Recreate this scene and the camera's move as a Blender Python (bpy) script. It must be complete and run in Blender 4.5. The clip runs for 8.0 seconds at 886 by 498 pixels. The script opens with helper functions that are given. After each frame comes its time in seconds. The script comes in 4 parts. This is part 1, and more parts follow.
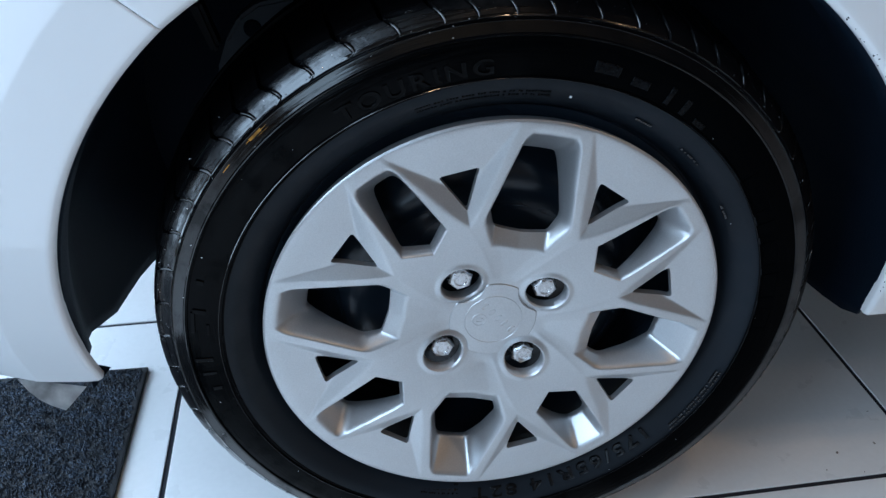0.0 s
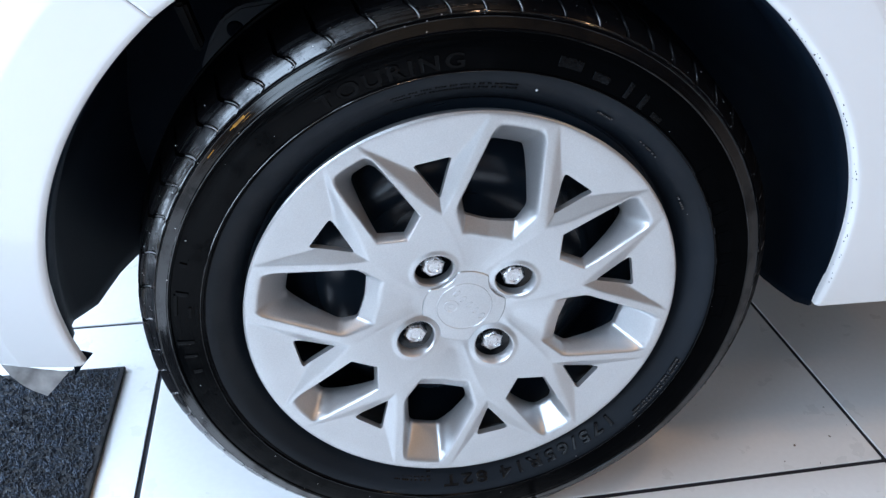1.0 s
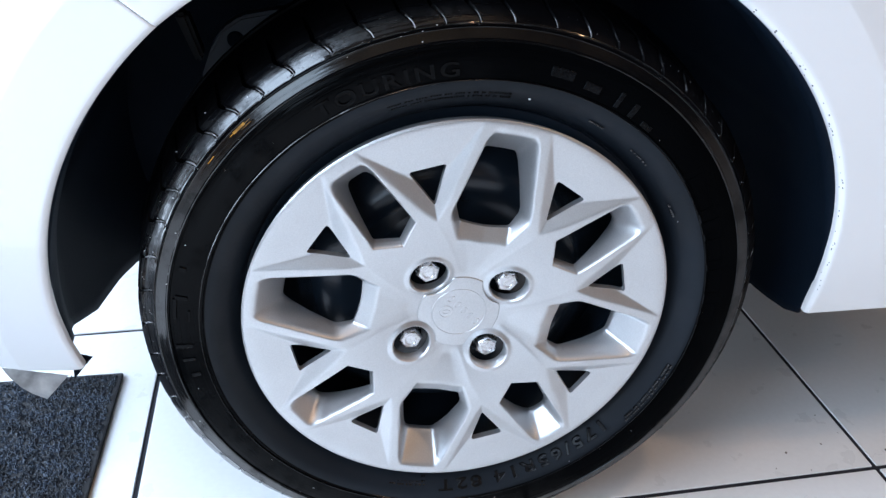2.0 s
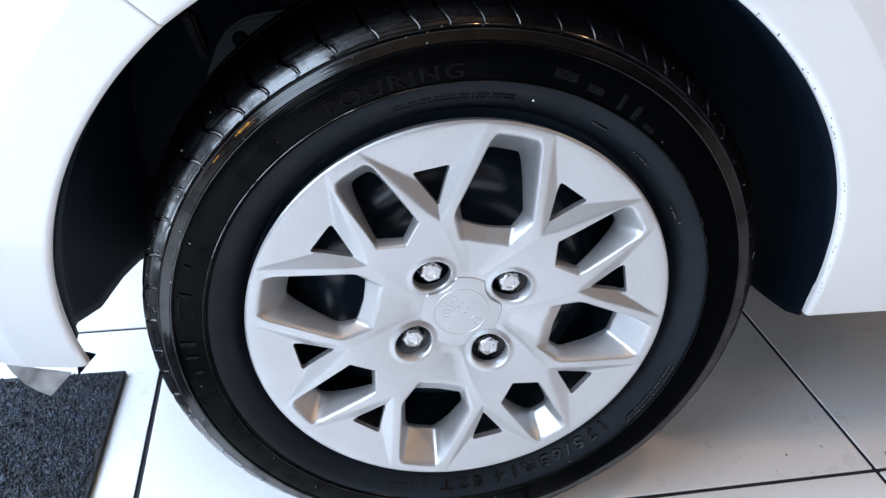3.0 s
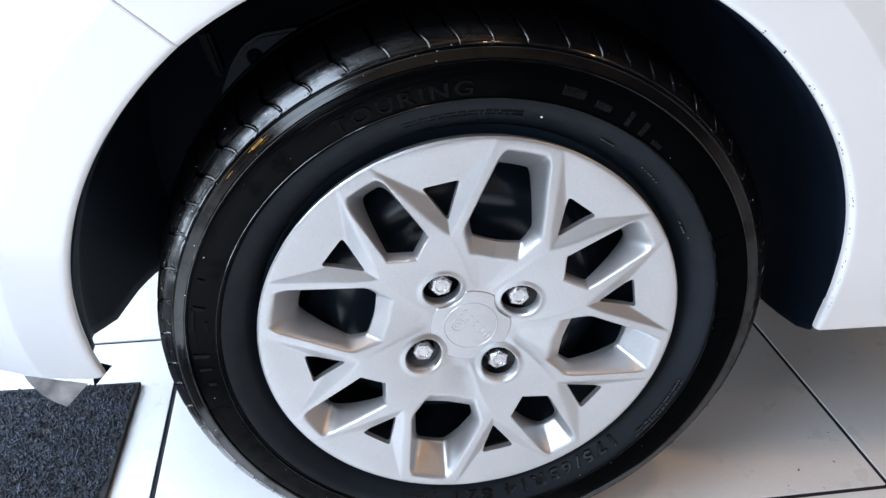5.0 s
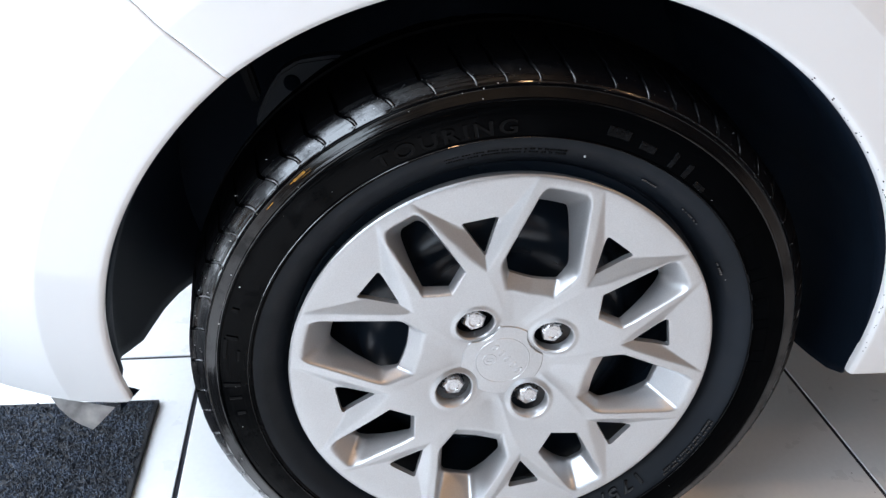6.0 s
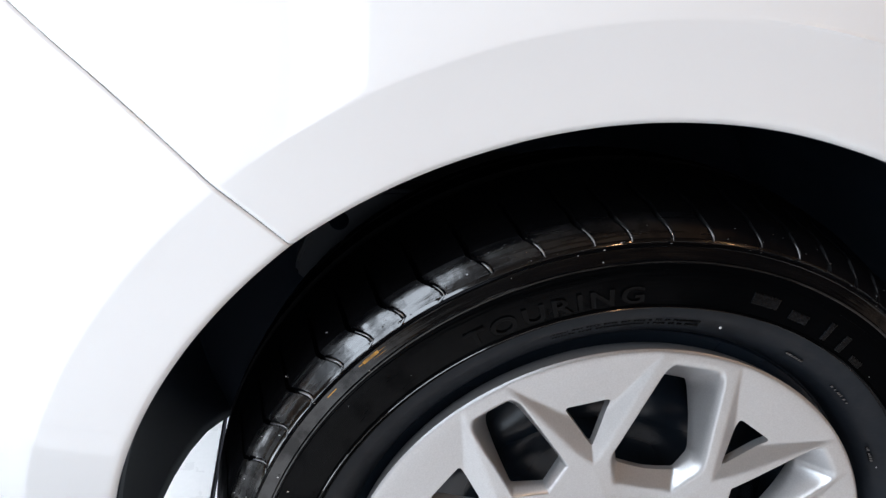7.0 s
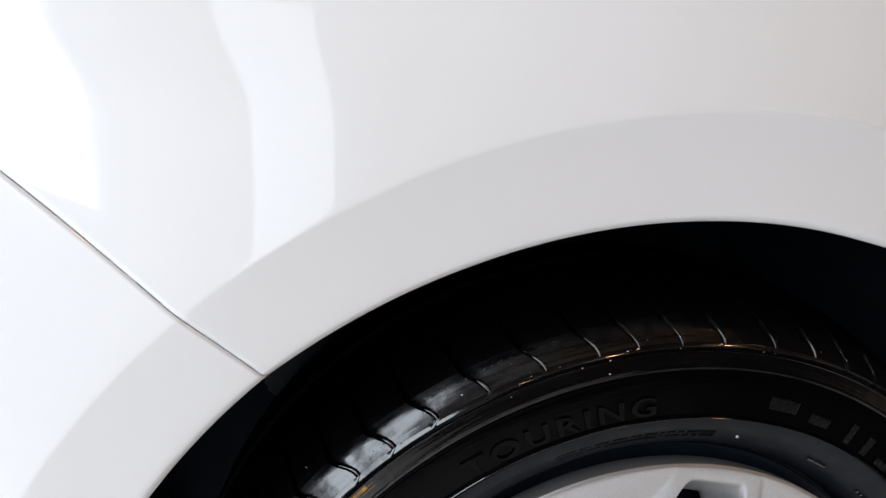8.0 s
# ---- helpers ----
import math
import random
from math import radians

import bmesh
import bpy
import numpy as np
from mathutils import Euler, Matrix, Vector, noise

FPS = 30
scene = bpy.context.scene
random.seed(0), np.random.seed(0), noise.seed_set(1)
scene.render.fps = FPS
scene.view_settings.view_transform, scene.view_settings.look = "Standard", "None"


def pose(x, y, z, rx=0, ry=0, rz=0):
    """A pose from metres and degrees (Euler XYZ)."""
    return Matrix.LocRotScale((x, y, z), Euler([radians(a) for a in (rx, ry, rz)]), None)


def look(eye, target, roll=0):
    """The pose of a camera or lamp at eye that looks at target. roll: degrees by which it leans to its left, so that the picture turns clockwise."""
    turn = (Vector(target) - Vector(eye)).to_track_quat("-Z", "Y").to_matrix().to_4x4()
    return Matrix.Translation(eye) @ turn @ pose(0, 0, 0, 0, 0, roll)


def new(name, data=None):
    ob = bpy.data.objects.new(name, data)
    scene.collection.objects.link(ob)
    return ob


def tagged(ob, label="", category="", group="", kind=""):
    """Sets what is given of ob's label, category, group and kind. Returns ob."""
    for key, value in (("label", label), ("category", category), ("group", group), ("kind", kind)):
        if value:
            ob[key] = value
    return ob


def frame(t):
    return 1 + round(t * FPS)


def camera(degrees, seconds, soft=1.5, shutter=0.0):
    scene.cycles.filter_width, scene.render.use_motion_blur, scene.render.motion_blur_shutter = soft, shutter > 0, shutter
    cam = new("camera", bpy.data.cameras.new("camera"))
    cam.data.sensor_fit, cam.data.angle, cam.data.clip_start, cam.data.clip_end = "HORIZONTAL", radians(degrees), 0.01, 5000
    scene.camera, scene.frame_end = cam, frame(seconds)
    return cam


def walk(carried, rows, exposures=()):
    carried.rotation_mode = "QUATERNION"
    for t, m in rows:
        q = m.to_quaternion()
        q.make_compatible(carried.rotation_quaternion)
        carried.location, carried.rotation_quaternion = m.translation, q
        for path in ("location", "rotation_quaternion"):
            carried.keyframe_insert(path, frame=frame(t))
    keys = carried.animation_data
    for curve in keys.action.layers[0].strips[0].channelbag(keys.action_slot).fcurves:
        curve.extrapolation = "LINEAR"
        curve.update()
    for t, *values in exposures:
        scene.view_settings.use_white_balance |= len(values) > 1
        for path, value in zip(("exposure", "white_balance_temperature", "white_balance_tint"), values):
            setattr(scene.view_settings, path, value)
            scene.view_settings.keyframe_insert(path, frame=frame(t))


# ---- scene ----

import mathutils

# ---- camera ----
cam = camera(58.5, 8.0, soft=1.4)
PATH = [
    (0, -0.1066, -0.4942, 0.6931, 56.06, -0.27, -7.27),
    (0.1, -0.1096, -0.4993, 0.6891, 55.59, -0.85, -7.52),
    (0.2, -0.1123, -0.5044, 0.6855, 55.19, -1.38, -7.68),
    (0.3, -0.1146, -0.5093, 0.6825, 55.42, -1.82, -7.76),
    (0.4, -0.1161, -0.5141, 0.6805, 56.01, -2.11, -7.72),
    (0.5, -0.1167, -0.5185, 0.6797, 56.45, -2.21, -7.83),
    (0.7, -0.1148, -0.5264, 0.6815, 57.27, -1.95, -8.18),
    (1, -0.1112, -0.5364, 0.6849, 57.92, -1.45, -8.71),
    (1.2, -0.1114, -0.5420, 0.6847, 58.33, -1.53, -8.81),
    (2.3, -0.1114, -0.5517, 0.6863, 58.92, -1.92, -8.73),
    (2.5, -0.1168, -0.5530, 0.6861, 58.93, -2.17, -8.75),
    (3, -0.1130, -0.5526, 0.6870, 58.94, -1.99, -8.49),
    (3.5, -0.1072, -0.5541, 0.6885, 59.03, -1.72, -8.57),
    (4, -0.1122, -0.5608, 0.6932, 59.24, -1.74, -8.36),
    (4.5, -0.1097, -0.5592, 0.6906, 59.59, -1.59, -7.84),
    (4.7, -0.1097, -0.5588, 0.6899, 59.69, -1.57, -7.67),
    (5.8, -0.1258, -0.5525, 0.7064, 59.89, -1.80, -7.00),
    (6, -0.1350, -0.5421, 0.7059, 60.55, -2.87, -6.42),
    (6.2, -0.1460, -0.5126, 0.7062, 61.71, -2.69, -6.68),
    (6.3, -0.1520, -0.4938, 0.7064, 62.35, -2.56, -6.81),
    (6.5, -0.1647, -0.4577, 0.7067, 63.00, -2.38, -6.72),
    (7, -0.1911, -0.4051, 0.7035, 66.84, -3.28, -7.43),
    (7.5, -0.1948, -0.3618, 0.6912, 72.08, -1.56, -9.52),
    (8, -0.2000, -0.3598, 0.7054, 72.83, -1.87, -11.09),
]
EXPOSURE = [(0, -1.27, 5000, 4), (0.5, -0.90, 5220, 8), (1, -0.60, 5300, 9), (2.5, -0.47, 5450, 10.5), (4.5, -0.48, 5600, 11), (6, -0.54, 5900, 11.5), (6.5, -0.69, 6060, 12), (7, -0.73, 6140, 12.5), (7.5, -0.97, 6230, 13.0), (8, -1.02, 6290, 12.8)]
walk(cam, [(t, pose(x, y, z, rx, ry, rz)) for t, x, y, z, rx, ry, rz in PATH], EXPOSURE)

# ---- light ----
world = bpy.data.worlds.new("world")
scene.world = world
world.use_nodes = True
wn = world.node_tree
sky = wn.nodes.new("ShaderNodeTexSky")
sky.sky_type, sky.sun_disc = "NISHITA", False
sky.sun_elevation, sky.sun_rotation = radians(40), radians(120)
wn.nodes["Background"].inputs[1].default_value = 0.12
wn.links.new(sky.outputs[0], wn.nodes["Background"].inputs[0])


def area_lamp(name, eye, target, sx, sy, power, colour):
    """Daylight that comes in through an opening, or a lamp's lit face."""
    data = bpy.data.lights.new(name, "AREA")
    data.shape, data.size, data.size_y, data.energy, data.color = "RECTANGLE", sx, sy, power, colour
    ob = new(name, data)
    ob.matrix_world = look(eye, target)
    return ob


area_lamp("window_daylight", (-1.7, -1.2, 1.9), (0, -1.2, 1.9), 1.4, 2.3, 122, (0.88, 0.955, 1.0))
area_lamp("doorway_daylight", (-1.7, 0.6, 1.55), (0, 0.6, 1.55), 2.0, 2.9, 265, (0.90, 0.962, 1.0))
area_lamp("shopfront_daylight", (-1.165, -3.6, 1.665), (-1.165, 0, 1.665), 0.83, 2.77, 38, (0.86, 0.95, 1.0))
# unseen warm lamps; the last two are fill added for the floor by the sill
for lx, ly, size, power in ((0.5, -0.9, 0.12, 14), (-0.7, -0.7, 0.12, 6), (3.6, -2.4, 0.12, 24), (2.4, -1.2, 0.12, 20)):
    area_lamp("warm_room_light", (lx, ly, 3.25), (lx, ly, 0), size, size, power, (1.0, 0.58, 0.28))

# ---- materials ----


def material(name, colour, rough=0.5, metal=0.0, coat=0.0, spread=0.08, scale=60.0, bump=0.0, bump_scale=300.0, rough_spread=0.0, fine=0.0, gloss=0.5, rounded=0.0, specks=None):
    """A principled material with colour variation at two scales, uneven gloss and fine relief."""
    m = bpy.data.materials.new(name)
    m.use_nodes = True
    nt = m.node_tree
    b = nt.nodes["Principled BSDF"]
    b.inputs["Metallic"].default_value, b.inputs["Coat Weight"].default_value, b.inputs["Coat Roughness"].default_value = metal, coat, 0.03
    b.inputs["Specular IOR Level"].default_value = gloss
    tc = nt.nodes.new("ShaderNodeTexCoord")

    def noise_at(s, detail):
        n = nt.nodes.new("ShaderNodeTexNoise")
        n.inputs["Scale"].default_value, n.inputs["Detail"].default_value = s, detail
        nt.links.new(tc.outputs["Object"], n.inputs["Vector"])
        return n

    def ramp(source, low, high, a=0.35, z=0.65):
        r = nt.nodes.new("ShaderNodeMapRange")
        r.inputs["From Min"].default_value, r.inputs["From Max"].default_value = a, z
        r.inputs["To Min"].default_value, r.inputs["To Max"].default_value = low, high
        nt.links.new(source, r.inputs["Value"])
        return r.outputs[0]

    big, small = noise_at(scale / 8, 4), noise_at(scale * 6, 3)
    mul = nt.nodes.new("ShaderNodeMath")
    mul.operation = "MULTIPLY"
    nt.links.new(ramp(big.outputs["Fac"], 1 - spread, 1 + spread), mul.inputs[0])
    nt.links.new(ramp(small.outputs["Fac"], 1 - fine, 1 + fine), mul.inputs[1])
    vm = nt.nodes.new("ShaderNodeVectorMath")
    vm.operation = "SCALE"
    vm.inputs[0].default_value = colour
    nt.links.new(mul.outputs[0], vm.inputs["Scale"])
    if specks:
        # small marks of another colour, a few to the hand's breadth
        vo = nt.nodes.new("ShaderNodeTexVoronoi")
        vo.inputs["Scale"].default_value = specks[1]
        nt.links.new(tc.outputs["Object"], vo.inputs["Vector"])
        mix = nt.nodes.new("ShaderNodeMix")
        mix.data_type = "RGBA"
        mix.inputs["B"].default_value = (*specks[0], 1)
        warp = noise_at(specks[1] * 3, 4)
        add = nt.nodes.new("ShaderNodeMath")
        add.operation = "MULTIPLY_ADD"
        add.inputs[1].default_value = -0.35
        nt.links.new(warp.outputs["Fac"], add.inputs[0])
        nt.links.new(vo.outputs["Distance"], add.inputs[2])
        nt.links.new(ramp(add.outputs[0], 1, 0, specks[2] - 0.02, specks[2]), mix.inputs["Factor"])
        nt.links.new(vm.outputs[0], mix.inputs["A"])
        nt.links.new(mix.outputs["Result"], b.inputs["Base Color"])
    else:
        nt.links.new(vm.outputs[0], b.inputs["Base Color"])
    if rough_spread:
        mid = noise_at(scale, 6)
        nt.links.new(ramp(mid.outputs["Fac"], max(0.02, rough - rough_spread), min(1, rough + rough_spread)), b.inputs["Roughness"])
    else:
        b.inputs["Roughness"].default_value = rough
    if rounded:
        bv = nt.nodes.new("ShaderNodeBevel")
        bv.samples = 6
        bv.inputs["Radius"].default_value = rounded
        nt.links.new(bv.outputs[0], b.inputs["Normal"])
    if bump:
        bn = noise_at(bump_scale, 4)
        bp = nt.nodes.new("ShaderNodeBump")
        bp.inputs["Strength"].default_value, bp.inputs["Distance"].default_value = 1.0, bump
        nt.links.new(bn.outputs["Fac"], bp.inputs["Height"])
        if rounded:
            nt.links.new(bv.outputs[0], bp.inputs["Normal"])
        nt.links.new(bp.outputs[0], b.inputs["Normal"])
    return m


PAINT = material("white_car_paint", (0.80, 0.80, 0.80), 0.35, coat=1.0, spread=0.01, gloss=0.25)
PAINT.node_tree.nodes["Principled BSDF"].inputs["Coat Roughness"].default_value = 0.012
SILVER = material("silver_painted_plastic", (0.55, 0.556, 0.565), 0.36, metal=0.80, coat=0.05, spread=0.02, fine=0.05, scale=160)
TREAD_TOP = material("dry_tread_rubber", (0.0022, 0.0022, 0.0026), 0.5, spread=0.4, scale=60, rough_spread=0.10, bump=0.0002, bump_scale=180, fine=0.25, gloss=0.05)
BAND = material("dull_black_rubber", (0.0074, 0.0100, 0.0140), 0.48, spread=0.25, scale=60, rough_spread=0.1, bump=0.00012, bump_scale=300, gloss=0.16)


def wet_rubber(name, colour, gloss, coat, worn, low=0.16, high=0.42, bare=0.15, relief=0.00003, ribs=0.0):
    """Dressed rubber: gloss broken into streaks that run round the tyre, and smears across them."""
    m = material(name, colour, 0.3, spread=0.3, scale=40, gloss=gloss, coat=coat, bump=relief, bump_scale=150)
    nt = m.node_tree
    b = nt.nodes["Principled BSDF"]
    tc = nt.nodes.new("ShaderNodeTexCoord")
    sp = nt.nodes.new("ShaderNodeSeparateXYZ")
    nt.links.new(tc.outputs["Object"], sp.inputs[0])

    def calc(op, a, c=None):
        n = nt.nodes.new("ShaderNodeMath")
        n.operation = op
        for k, v in enumerate((a, c)):
            if v is None:
                continue
            if isinstance(v, (int, float)):
                n.inputs[k].default_value = v
            else:
                nt.links.new(v, n.inputs[k])
        return n.outputs[0]

    x, z = sp.outputs["X"], sp.outputs["Z"]
    radius = calc("SQRT", calc("ADD", calc("MULTIPLY", x, x), calc("MULTIPLY", z, z)))
    co = nt.nodes.new("ShaderNodeCombineXYZ")
    nt.links.new(calc("MULTIPLY", radius, 420.0), co.inputs[0])
    nt.links.new(calc("MULTIPLY", calc("ARCTAN2", x, z), 5.0), co.inputs[1])
    n = nt.nodes.new("ShaderNodeTexNoise")
    n.inputs["Scale"].default_value, n.inputs["Detail"].default_value = 1.0, 3
    nt.links.new(co.outputs[0], n.inputs["Vector"])

    def ramp(source, a, z, low, high):
        r = nt.nodes.new("ShaderNodeMapRange")
        for key, value in (("From Min", a), ("From Max", z), ("To Min", low), ("To Max", high)):
            r.inputs[key].default_value = value
        nt.links.new(source, r.inputs["Value"])
        return r.outputs[0]

    # where the dressing has run off or been rubbed away
    patch = nt.nodes.new("ShaderNodeTexNoise")
    patch.inputs["Scale"].default_value, patch.inputs["Detail"].default_value, patch.inputs["Roughness"].default_value = 48.0, 6, 0.6
    nt.links.new(tc.outputs["Object"], patch.inputs["Vector"])
    # and more gloss put over the front upper quarter, to shape where reflections show
    lean = calc("ADD", calc("MULTIPLY", x, -0.766), calc("MULTIPLY", z, 0.643))
    even = nt.nodes.new("ShaderNodeTexNoise")
    even.inputs["Scale"].default_value = 14.0
    nt.links.new(tc.outputs["Object"], even.inputs["Vector"])
    front_gloss = ramp(calc("ADD", calc("DIVIDE", lean, radius), calc("MULTIPLY", even.outputs["Fac"], 0.3)), 0.70, 1.12, bare, 1.0)
    # gloss added towards the foot too, for the pale floor's reflection
    foot_gloss = ramp(calc("ADD", calc("DIVIDE", calc("ADD", calc("MULTIPLY", x, -0.5), calc("MULTIPLY", z, -0.866)), radius), calc("MULTIPLY", even.outputs["Fac"], 0.3)), 0.55, 1.10, 0.0, 1.0)
    wet = calc("MULTIPLY", ramp(patch.outputs["Fac"], 0.37, 0.50, worn, 1.0), calc("MAXIMUM", front_gloss, foot_gloss))
    nt.links.new(calc("SUBTRACT", ramp(n.outputs["Fac"], 0.35, 0.65, low, high), calc("MULTIPLY", wet, 0.6 * low)), b.inputs["Roughness"])
    nt.links.new(calc("MULTIPLY", wet, coat), b.inputs["Coat Weight"])
    nt.links.new(calc("MULTIPLY", wet, gloss), b.inputs["Specular IOR Level"])
    b.inputs["Coat Roughness"].default_value = 0.06
    if ribs:
        # fine ribs that run round the tyre
        bp = nt.nodes.new("ShaderNodeBump")
        bp.inputs["Strength"].default_value, bp.inputs["Distance"].default_value = 1.0, ribs
        nt.links.new(n.outputs["Fac"], bp.inputs["Height"])
        nt.links.new(b.inputs["Normal"].links[0].from_socket, bp.inputs["Normal"])
        nt.links.new(bp.outputs[0], b.inputs["Normal"])
        nt.links.new(bp.outputs[0], b.inputs["Coat Normal"])
    return m


RUBBER = wet_rubber("dressed_black_rubber", (0.0011, 0.0013, 0.0016), 0.06, 0.03, 0.6, 0.14, 0.34, 0.10, 0.00005, 0.0002)
TREAD = wet_rubber("dressed_tread_rubber", (0.0022, 0.0022, 0.0027), 0.85, 0.12, 0.40, 0.28, 0.48, 0.03, 0.00014, 0.0001)
WET = wet_rubber("wet_black_rubber", (0.0022, 0.0023, 0.0027), 0.55, 0.65, 0.55, 0.09, 0.24, 0.38, 0.00003, 0.0001)
# bluer, lighter rubber for patches that imitate reflected glints
GLINT_PATCH = material("bluish_glint_rubber", (0.0024, 0.0030, 0.0040), 0.28, spread=0.6, scale=300, gloss=0.09, rounded=0.0010, rough_spread=0.18, bump=0.0004, bump_scale=420)
LETTER = material("raised_black_rubber", (0.0014, 0.0016, 0.0019), 0.16, spread=0.1, gloss=0.08, rounded=0.0010)
BLOCK = material("raised_block_rubber", (0.0040, 0.0043, 0.0050), 0.18, spread=0.2, gloss=0.22, rounded=0.0010)
STEEL = material("black_painted_steel", (0.010, 0.0150, 0.0225), 0.25, spread=0.15, gloss=0.45)
CHROME = material("chromed_steel", (0.62, 0.62, 0.63), 0.27, metal=1.0, spread=0.03, scale=200, rough_spread=0.04)
PLASTIC = material("black_moulded_plastic", (0.0044, 0.0080, 0.0145), 0.5, spread=0.2, scale=30, bump=0.0003, bump_scale=600, gloss=0.05)
DARK = material("dark_underbody", (0.008, 0.008, 0.009), 0.8, spread=0.2, gloss=0.1)
TILE = material("white_glazed_tile", (0.85, 0.845, 0.835), 0.3, spread=0.02, scale=24, fine=0.012, rough_spread=0.03, specks=((0.45, 0.44, 0.42), 14.0, -0.205))
GROUT = material("black_grout", (0.012, 0.012, 0.018), 0.8, spread=0.3, scale=200)
MAT = material("black_loop_mat", (0.018, 0.019, 0.022), 0.75, spread=0.3, scale=200)
FIBRE = material("black_mat_fibre", (0.035, 0.045, 0.064), 0.6, spread=0.7, scale=700)
WALL = material("brown_wall_paint", (0.25, 0.172, 0.098), 0.7, spread=0.03, scale=10)
DARK_BAND = material("dark_brown_band", (0.020, 0.013, 0.008), 0.5, spread=0.15, scale=10)
CEILING = material("dark_brown_ceiling_boards", (0.075, 0.05, 0.03), 0.6, spread=0.1, scale=10)
FILM = material("peeling_grey_film", (0.34, 0.335, 0.33), 0.2, spread=0.5, scale=300, coat=0.5)
PANE_FRAME = material("grey_window_metal", (0.35, 0.36, 0.37), 0.4, metal=0.6)
SPECK = material("dried_white_specks", (0.6, 0.6, 0.6), 0.3, spread=0.1)

# ---- building helpers ----


def mesh_object(name, bm, mat, parent=None, smooth=None, label=""):
    """Links a bmesh as one object; smooth is the angle in degrees under which faces are shaded smooth."""
    bmesh.ops.recalc_face_normals(bm, faces=bm.faces)
    me = bpy.data.meshes.new(name)
    if smooth is not None:
        for f in bm.faces:
            f.smooth = True
        for e in bm.edges:
            if len(e.link_faces) == 2 and e.calc_face_angle(0) > radians(smooth):
                e.smooth = False
    bm.to_mesh(me)
    bm.free()
    me.materials.append(mat)
    ob = new(name, me)
    if parent:
        ob.parent = parent
    if label:
        ob["label"] = label
    return ob


def part(name, bm, mat, parent, label="", smooth=None):
    return mesh_object(name, bm, mat, parent, smooth, label)


def box_bm(x0, x1, y0, y1, z0, z1, bevel=0.0):
    bm = bmesh.new()
    bmesh.ops.create_cube(bm, size=1, matrix=Matrix.Translation(((x0 + x1) / 2, (y0 + y1) / 2, (z0 + z1) / 2)) @ Matrix.Diagonal((x1 - x0, y1 - y0, z1 - z0, 1)))
    if bevel:
        bmesh.ops.bevel(bm, geom=bm.edges[:], offset=bevel, segments=2, affect="EDGES", profile=0.5)
    return bm


def lathe_bm(profile, angles, squash=None):
    """Turns (r, y) points round the wheel's axis; angles in degrees, closed when they span the circle."""
    bm = bmesh.new()
    rings = []
    for a in angles:
        s, c = math.sin(radians(a)), math.cos(radians(a))
        rings.append([bm.verts.new((-r * s, y, r * c)) for r, y in profile])
    closed = abs(angles[-1] - angles[0]) > 340
    for i in range(len(rings) if closed else len(rings) - 1):
        p, q = rings[i], rings[(i + 1) % len(rings)]
        for j in range(len(profile) - 1):
            bm.faces.new((p[j], p[j + 1], q[j + 1], q[j]))
    return bm


def interp(x, xs, ys):
    return float(np.interp(x, xs, ys))


def smoothstep(x, a, b):
    t = min(1.0, max(0.0, (x - a) / (b - a)))
    return t * t * (3 - 2 * t)


HUB_Z = 0.283       # the wheel's axis over the floor
TURN_CAP = -11.7    # the wheel cap's own turn

# ---- the room ----
RX0, RX1, RY0, RY1, RH = -1.6, 4.5, -3.5, 3.2, 3.3


def wall_with_openings(name, axis, at, thick, a0, a1, openings):
    """A wall across axis at a place, with through openings (a from, a to, z from, z to)."""
    bm = bmesh.new()
    cuts_a = sorted({a0, a1, *[v for o in openings for v in o[:2]]})
    cuts_z = sorted({0.0, RH, *[v for o in openings for v in o[2:]]})
    for i in range(len(cuts_a) - 1):
        for k in range(len(cuts_z) - 1):
            ca, cz = (cuts_a[i] + cuts_a[i + 1]) / 2, (cuts_z[k] + cuts_z[k + 1]) / 2
            if any(o[0] < ca < o[1] and o[2] < cz < o[3] for o in openings):
                continue
            lo, hi = (cuts_a[i], min(at, at + thick), cuts_z[k]), (cuts_a[i + 1], max(at, at + thick), cuts_z[k + 1])
            if axis == "x":
                lo, hi = (lo[1], lo[0], lo[2]), (hi[1], hi[0], hi[2])
            size = Vector(hi) - Vector(lo)
            bmesh.ops.create_cube(bm, size=1, matrix=Matrix.Translation((Vector(hi) + Vector(lo)) / 2) @ Matrix.Diagonal((*size, 1)))
    bmesh.ops.remove_doubles(bm, verts=bm.verts, dist=1e-5)
    return tagged(mesh_object(name, bm, WALL), "plain brown painted showroom wall", "wall", kind="structure")


wall_with_openings("wall_west", "x", RX0, -0.2, RY0 - 0.2, RY1 + 0.2, [(-1.9, -0.5, 0.75, 3.05), (-0.4, 1.6, 0.05, 3.05)])
wall_with_openings("wall_east", "x", RX1, 0.2, RY0 - 0.2, RY1 + 0.2, [])
wall_with_openings("wall_south", "y", RY0, -0.2, RX0, RX1, [(-1.58, -0.75, 0.28, 3.05)])
wall_with_openings("wall_north", "y", RY1, 0.2, RX0, RX1, [])
# unseen dark band, added to darken what the tyre's shoulder reflects
tagged(mesh_object("dark_wall_band", box_bm(-0.70, RX1 - 0.01, RY0, RY0 + 0.03, 0.0, 0.82, 0.004), DARK_BAND), "unseen dark brown band added along the foot of the wall", "panelling", kind="structure")
tagged(mesh_object("ceiling", box_bm(RX0 - 0.2, RX1 + 0.2, RY0 - 0.2, RY1 + 0.2, RH, RH + 0.15), CEILING), "plain brown showroom ceiling", "ceiling", kind="structure")



